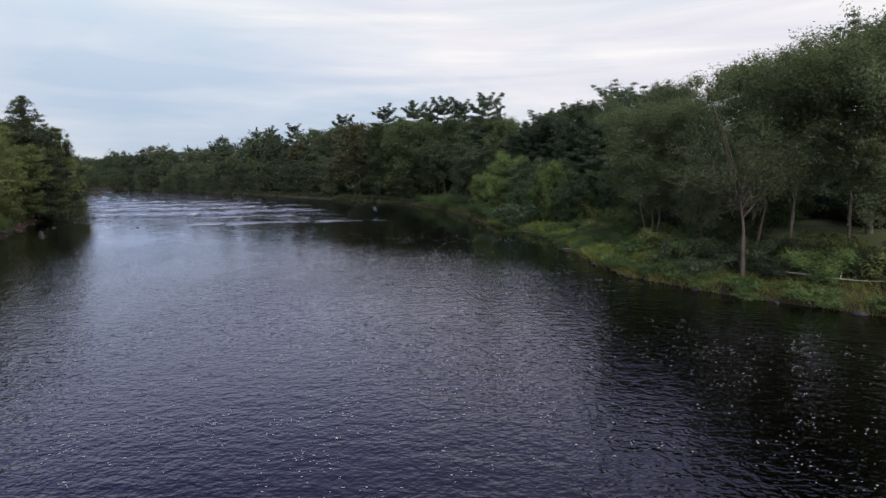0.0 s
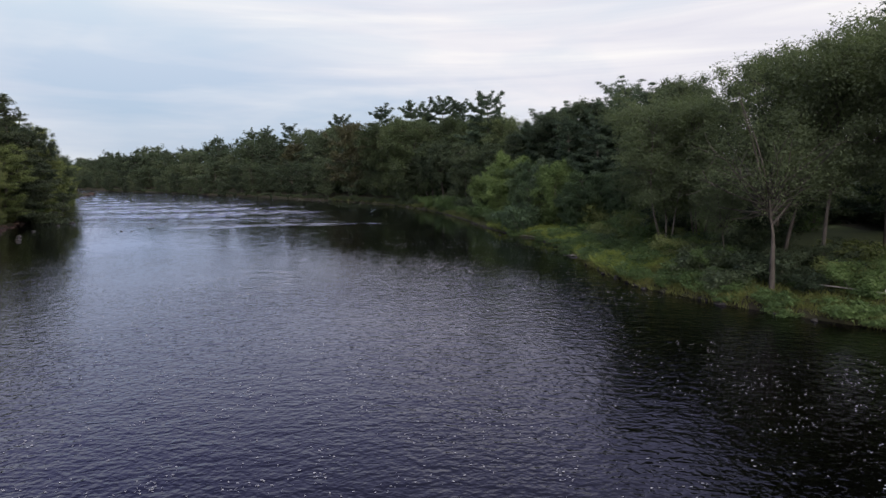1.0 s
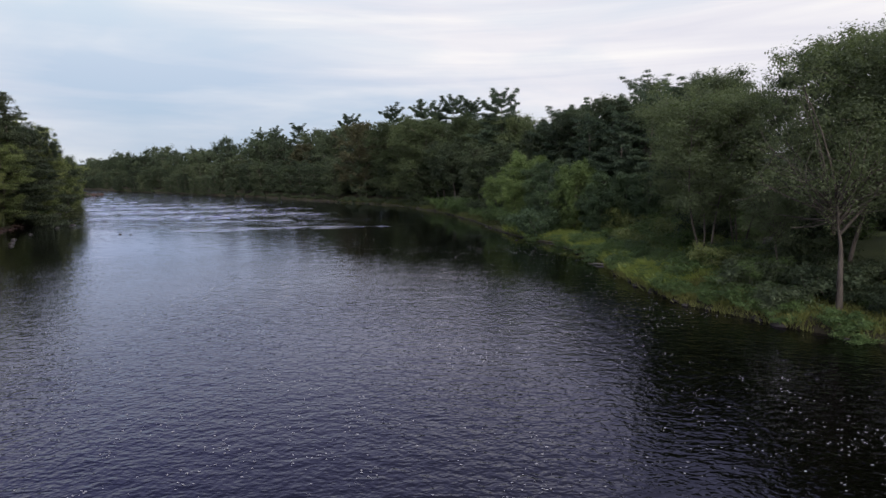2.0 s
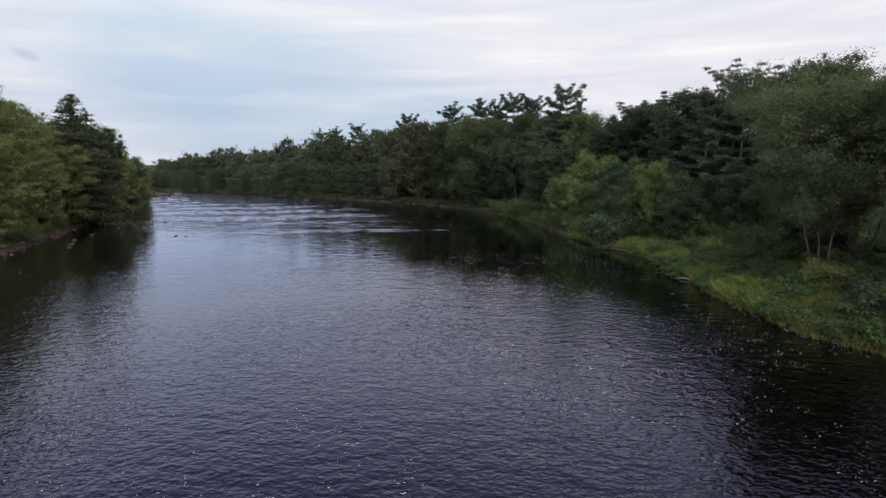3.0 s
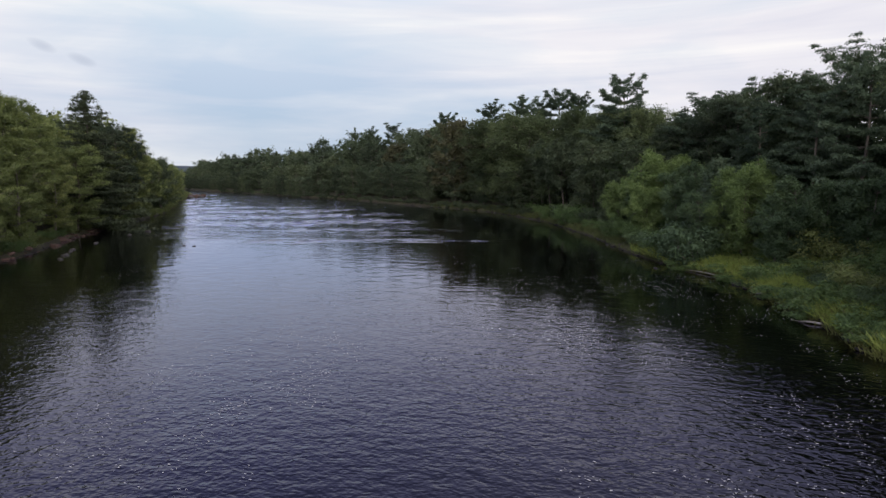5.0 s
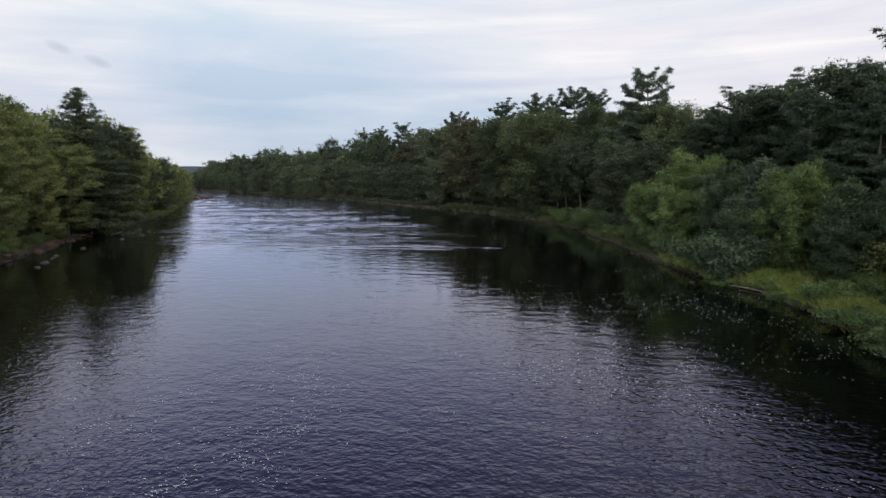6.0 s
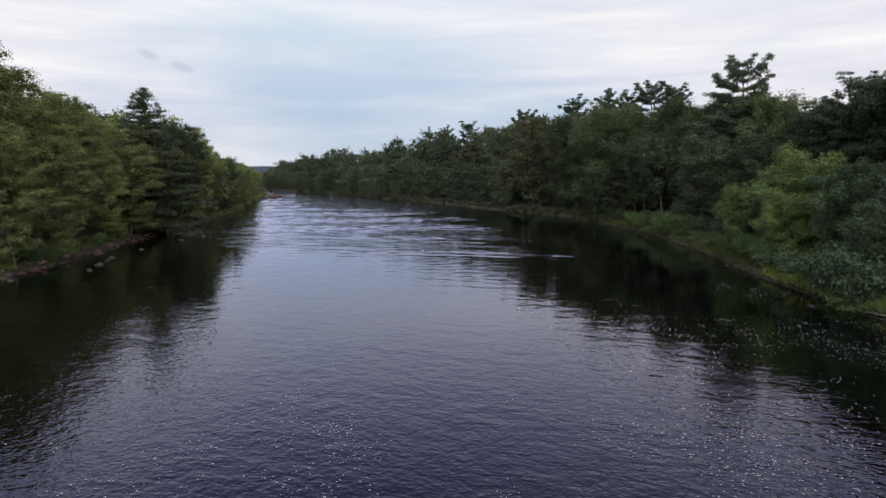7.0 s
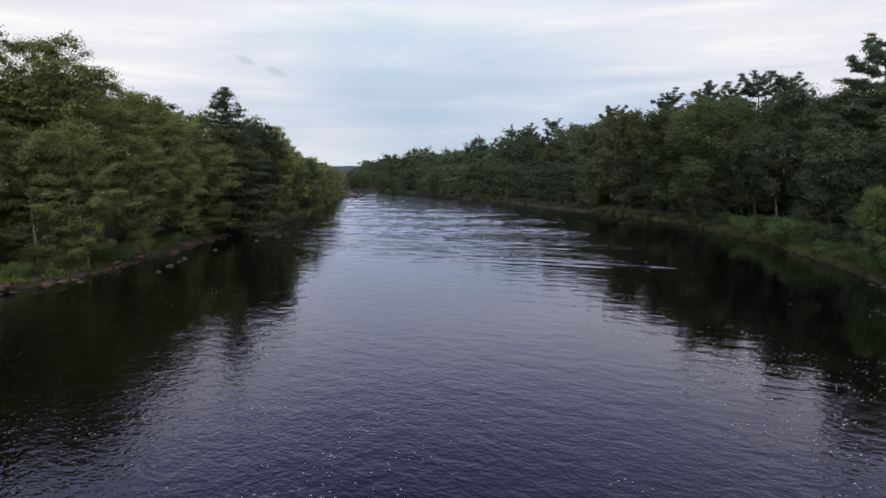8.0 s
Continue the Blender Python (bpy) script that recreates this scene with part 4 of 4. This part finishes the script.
for side, key, seed in ((1, "shrub_d", 83), (-1, "shrub_c", 84)):
    thicket("bank_thicket", "low shrubs along the water's edge under the far trees", key,
            [(*shore_point(side, 108 + 1.9 * k, pick.uniform(-0.1, 0.7)), pick.uniform(0.6, 1.2), pick.uniform(1.0, 1.5)) for k in range(76)], seed)
y = 24.0
while y < 62:
    put(pick.choice(("shrub_c", "shrub_a") if y > 42 else ("shrub_d", "shrub_a")), *shore_point(1, y, pick.uniform(2.4, 3.8)), pick.uniform(0.7, 1.5), pick.uniform(1.1, 1.5))
    if not 34 < y < 44:
        put(pick.choice(("shrub_c", "shrub_a", "shrub_d")), *shore_point(1, y + 1, pick.uniform(4.5, 7.5)), pick.uniform(0.8, 1.4) if y < 46 else pick.uniform(1.2, 2.3), pick.uniform(1.0, 1.4))
    for _ in range(3 if y < 42 else 2):
        put("shrub_e", *shore_point(1, y + pick.uniform(-1, 1), pick.uniform(0.0, 1.0)), pick.uniform(0.35, 0.75), pick.uniform(1.2, 1.8))
    put("shrub_e", *shore_point(1, y + pick.uniform(-1, 1), pick.uniform(1.5, 5.0)), pick.uniform(0.5, 0.9), pick.uniform(1.2, 1.8))
    y += 2.1


for x, y in ((12.6, 34.6), (14.6, 34.8), (15.6, 33.0), (17.6, 33.9), (18.6, 31.6), (13.9, 36.8), (12.4, 37.4), (16.4, 36.2), (19.6, 33.4), (21.8, 31.0)):
    put("shrub_d", x, y, pick.uniform(0.9, 1.6), 1.3)
for k in range(34):      # dark undergrowth below the riverside trees
    put(pick.choice(("shrub_d", "shrub_d", "shrub_c")), *shore_point(1, pick.uniform(25, 41), pick.uniform(3.2, 7.0)), pick.uniform(0.9, 1.7), pick.uniform(1.1, 1.5))


for x, y in ((19.8, 45.0), (16.8, 51.2), (20.4, 51.0), (14.8, 48.8), (22.6, 48.4)):
    put(pick.choice(("shrub_d", "shrub_a")), x, y, pick.uniform(2.0, 2.9), 1.2)


for k in range(34):      # tall herbs and seedlings in the grass
    put(pick.choice(("shrub_e", "shrub_a", "shrub_e", "shrub_g")), *shore_point(1, pick.uniform(39, 59), pick.uniform(1.0, 7.5)), pick.uniform(0.5, 1.1), pick.uniform(0.9, 1.3))


# ---- grass and sedge on the banks ----
def grass(name, label, side, y0, y1, d0, d1, count, tall, width, seed, mat="grass"):
    rng = np.random.default_rng(seed)
    tuft_y = rng.uniform(y0, y1, count // 14)
    tuft_d = d0 + (d1 - d0) * rng.uniform(0, 1, count // 14) ** 1.3
    P, A = [], []
    for ty, td in zip(tuft_y, tuft_d):
        x, yy = shore_point(side, float(ty), float(td))
        keep = 0.5 + wobble(x, yy, 0.5, 9.0)
        if rng.random() > keep + 0.35:
            continue
        z = ground_at(x, yy)
        k = tall * rng.uniform(0.6, 1.25) * (0.6 + 0.8 * keep)
        for _ in range(14):
            o = rng.normal(size=2) * 0.16
            P.append((x + o[0], yy + o[1], z, k * rng.uniform(0.6, 1.1)))
            A.append((o[0] * 1.4 + rng.normal() * 0.22, o[1] * 1.4 + rng.normal() * 0.22, 1.0))
    P, A = np.array(P), unit(np.array(A))
    n = len(P)
    L = P[:, 3:4]
    foot = P[:, :3] - np.array([0, 0, 0.05])
    side_v = unit(np.cross(A, rng.normal(size=(n, 3)))) * width / 2
    mid, tip = foot + A * L * 0.6, foot + A * L + np.stack([A[:, 0], A[:, 1], -0.25 * np.ones(n)], 1) * L * 0.35
    V = np.stack([foot - side_v, foot + side_v, mid + side_v * 0.8, tip, mid - side_v * 0.8], 1).reshape(-1, 3)
    F = (np.arange(n)[:, None] * 5 + np.arange(5)[None]).reshape(-1, 5)
    ob = mesh_object(name, V, F, MAT[mat])
    tagged(ob, label, "grass", kind="stuff")


grass("bank_grass", "tall yellow-green sedge and grass on the water's edge", 1, 24, 64, 0.05, 6.5, 100000, 0.32, 0.024, 61)
grass("bank_herbs", "lush green herbs and grass behind the sedge", 1, 39.5, 71, 0.2, 8.5, 110000, 0.46, 0.030, 64, "lush")
grass("bank_herbs", "bright grass patch at the stony water's edge", -1, 44, 60, 0.5, 3.6, 16000, 0.42, 0.04, 65, "lush")
# these two strips take the grass with shade in its colour
grass("bank_grass", "grass strip under the trees along the far bank", 1, 64, 135, 0.1, 2.4, 34000, 0.4, 0.04, 62, "painted_shade_grass")
grass("bank_grass", "grass among the stones of the shaded bank", -1, 45, 125, 0.5, 2.8, 26000, 0.40, 0.045, 63, "painted_shade_grass")


# ---- stones, logs, foam ----
def rock_shape(seed):
    """A weathered boulder: a rounded lump with broken faces."""
    rng = np.random.default_rng(seed)
    bm = bmesh.new()
    bmesh.ops.create_icosphere(bm, subdivisions=3, radius=1.0)
    V = np.array([v.co[:] for v in bm.verts])
    for _ in range(9):
        n = unit(rng.normal(size=3) + np.array([0, 0, 0.2]))
        cut = rng.uniform(0.62, 0.9)
        d = V @ n - cut
        V -= np.where(d > 0, d, 0)[:, None] * n * 0.85
    for v, co in zip(bm.verts, V):
        k = 1 + 0.10 * noise.noise(Vector(co) * 2.2 + Vector((seed, 0, 0)))
        v.co = (co[0] * k, co[1] * k * 0.8, co[2] * k * 0.55)
    me = bpy.data.meshes.new("rock")
    bm.to_mesh(me)
    bm.free()
    me.polygons.foreach_set("use_smooth", np.ones(len(me.polygons), bool))
    return me


ROCKS = {(m, k): rock_shape(100 + k) for m in ("rock", "red_rock", "pale_rock") for k in range(5)}
for (m, k), me in ROCKS.items():
    me.materials.append(MAT[m])


def rock(x, y, z, size, mat, label, tall=1.0):
    ob = new("rock", ROCKS[(mat, pick.randrange(5))])
    ob.matrix_basis = Matrix.LocRotScale((x, y, z), Euler((pick.uniform(-0.2, 0.2), pick.uniform(-0.2, 0.2), pick.uniform(0, 6.28))),
                                         Vector((size * pick.uniform(0.9, 1.3), size * pick.uniform(0.8, 1.1), size * tall)))
    return tagged(ob, label, "rock", "stones of the river")


WET, DRY, RED = "grey boulder standing in dark shallow water", "weathered grey stone at the foot of the bank", "rust-red stone at the foot of the bank"
for x, y, size in ((-37.6, 71.3, 0.42), (-36.2, 70.9, 0.38), (-43.8, 64.0, 0.6), (-42.0, 61.8, 0.5), (-46.3, 67.4, 0.6), (-51.0, 80.0, 0.5), (-52.2, 84.5, 0.55), (-48.5, 72.5, 0.5), (-43.2, 57.0, 0.45),
                   (-45.2, 66.0, 0.4), (-50.0, 88.0, 0.4), (-62.0, 108.0, 0.35), (-58.0, 102.0, 0.3), (1.4, 75.5, 0.35), (3.9, 63.0, 0.35)):
    rock(x, y, -0.04, size * 0.62, "rock", WET, 1.0)
y = 50.0
while y < 240:
    for _ in range(4 if y < 90 else 1):
        d = pick.gauss(0.0, 0.5)
        px, py = shore_point(-1, y + pick.uniform(-0.7, 0.7), d)
        red = pick.random() < 0.7
        size = (0.12 + 0.5 * pick.random() ** 2.2) * (1.0 if y < 110 else 1.2)
        rock(px, py, max(min(ground_at(px, py), 0.45), -0.12) + size * 0.05, size, "red_rock" if red else "rock", RED if red else DRY, 0.8)
    y += 1.05 if y < 100 else 3.5
for k in range(28):       # the stony point at the bend
    a, r = pick.uniform(0, 6.28), pick.uniform(0, 1) ** 0.7
    rock(-124.0 + 4.0 * r * math.cos(a) - 4.5 * r * math.sin(a), 194.0 + 2.5 * r * math.cos(a) + 8.0 * r * math.sin(a), 0.15 + 0.45 * (1 - r), pick.uniform(0.5, 1.2),
         pick.choice(("rock", "red_rock", "red_rock")), "reddish boulder on the stony point of the bend", 0.9)
for k in range(9):       # a row of stones that leads up the bank between the trees
    u = k / 8
    x, y = 14.2 + 4.4 * u + pick.uniform(-0.3, 0.3), 41.6 + 6.6 * u + pick.uniform(-0.3, 0.3)
    rock(x, y, ground_at(x, y) + 0.12, pick.uniform(0.28, 0.48), "pale_rock", "pale grey fieldstone lying on the grassy bank", 0.9)
rock(22.4, 49.8, ground_at(22.4, 49.8) + 0.25, 0.75, "pale_rock", "large pale boulder at the edge of the lawn", 1.0)
y = 26.0
while y < 150:
    px, py = shore_point(1, y, pick.uniform(-0.3, 0.25))
    rock(px, py, 0.04, pick.uniform(0.10, 0.32), "rock", DRY, 0.8)
    y += pick.uniform(0.7, 2.2) if y < 62 else pick.uniform(1.5, 4.0)


def fallen_log(name, a, b, r, label, mat="driftwood"):
    rng = np.random.default_rng(int(abs(a[0]) * 100))
    p = bend(rng, a, b, 8, 0.10)
    ob = thing(name, label, "log")
    mesh_object("stem", *tubes([(p, np.linspace(r, r * 0.55, 8))], 8), MAT[mat], ob, smooth=True)
    k = along(p, 0.6)
    mesh_object("stub", *tubes([(bend(rng, k, k + np.array([0.2, 0.25, 0.3]), 4, 0.02), np.linspace(r * 0.5, r * 0.2, 4))], 6), MAT[mat], ob, smooth=True)


fallen_log("fallen_log", (15.5, 32.9, ground_at(15.5, 32.9) + 0.42), (18.8, 30.0, ground_at(18.8, 30.0) + 0.36), 0.038, "bleached fallen trunk lying in the bank plants")
fallen_log("fallen_log", (7.05, 60.2, 0.06), (5.4, 62.7, 0.04), 0.05, "bleached log floating along the water's edge")
fallen_log("fallen_log", (8.2, 54.5, 0.06), (7.8, 55.1, 0.04), 0.045, "short drift log at the water's edge")
fallen_log("fallen_log", (8.6, 48.8, 0.06), (7.7, 49.6, 0.03), 0.05, "short drift log at the water's edge")


def foam(name, count, centre, spread, size, seed):
    """Flecks of foam that drift in loose strings."""
    rng = np.random.default_rng(seed)
    V, F = [], []
    groups = count // 9
    made = 0
    while made < groups:
        x, y = centre[0] + rng.uniform(-1, 1) * spread[0], centre[1] + rng.uniform(-1, 1) * spread[1]
        if x > shore_x(RIGHT, y) - 0.8 or wobble(x, y, 0.09, 4.0) + 0.5 * wobble(x, y, 0.35, 8.0) < 0.12 * rng.normal() + 0.02:
            made += 0.15
            continue
        made += 1
        a = rng.uniform(0, 6.28)
        for _ in range(int(rng.integers(3, 16))):
            t = rng.normal() * 0.45
            px, py = x + math.cos(a) * t + rng.normal() * 0.14, y + math.sin(a) * t + rng.normal() * 0.14
            if px > shore_x(RIGHT, py) - 0.3:
                continue
            r = size * rng.uniform(0.3, 1.0) ** 1.5
            n0, turn = len(V), rng.uniform(0, 6.28)
            for k in range(6):
                q = r * rng.uniform(0.55, 1.15)
                V.append((px + q * 1.2 * math.cos(turn + k * 1.047), py + q * 0.6 * math.sin(turn + k * 1.047), 0.012))
            F.append(tuple(range(n0, n0 + 6)))
    ob = mesh_object(name, V, F, MAT["foam"])
    tagged(ob, "white flecks of foam drifting on the dark water", "foam", kind="stuff")


foam("foam_flecks", 6400, (0, 24), (15, 22), 0.032, 71)
foam("foam_flecks", 5000, (2, 50), (13, 18), 0.034, 72)
foam("foam_flecks", 1800, (-4, 42), (6, 5), 0.027, 74)
foam("foam_flecks", 700, (1, 60), (8, 7), 0.034, 75)
foam("foam_flecks", 1500, (-24, 40), (16, 26), 0.034, 73)
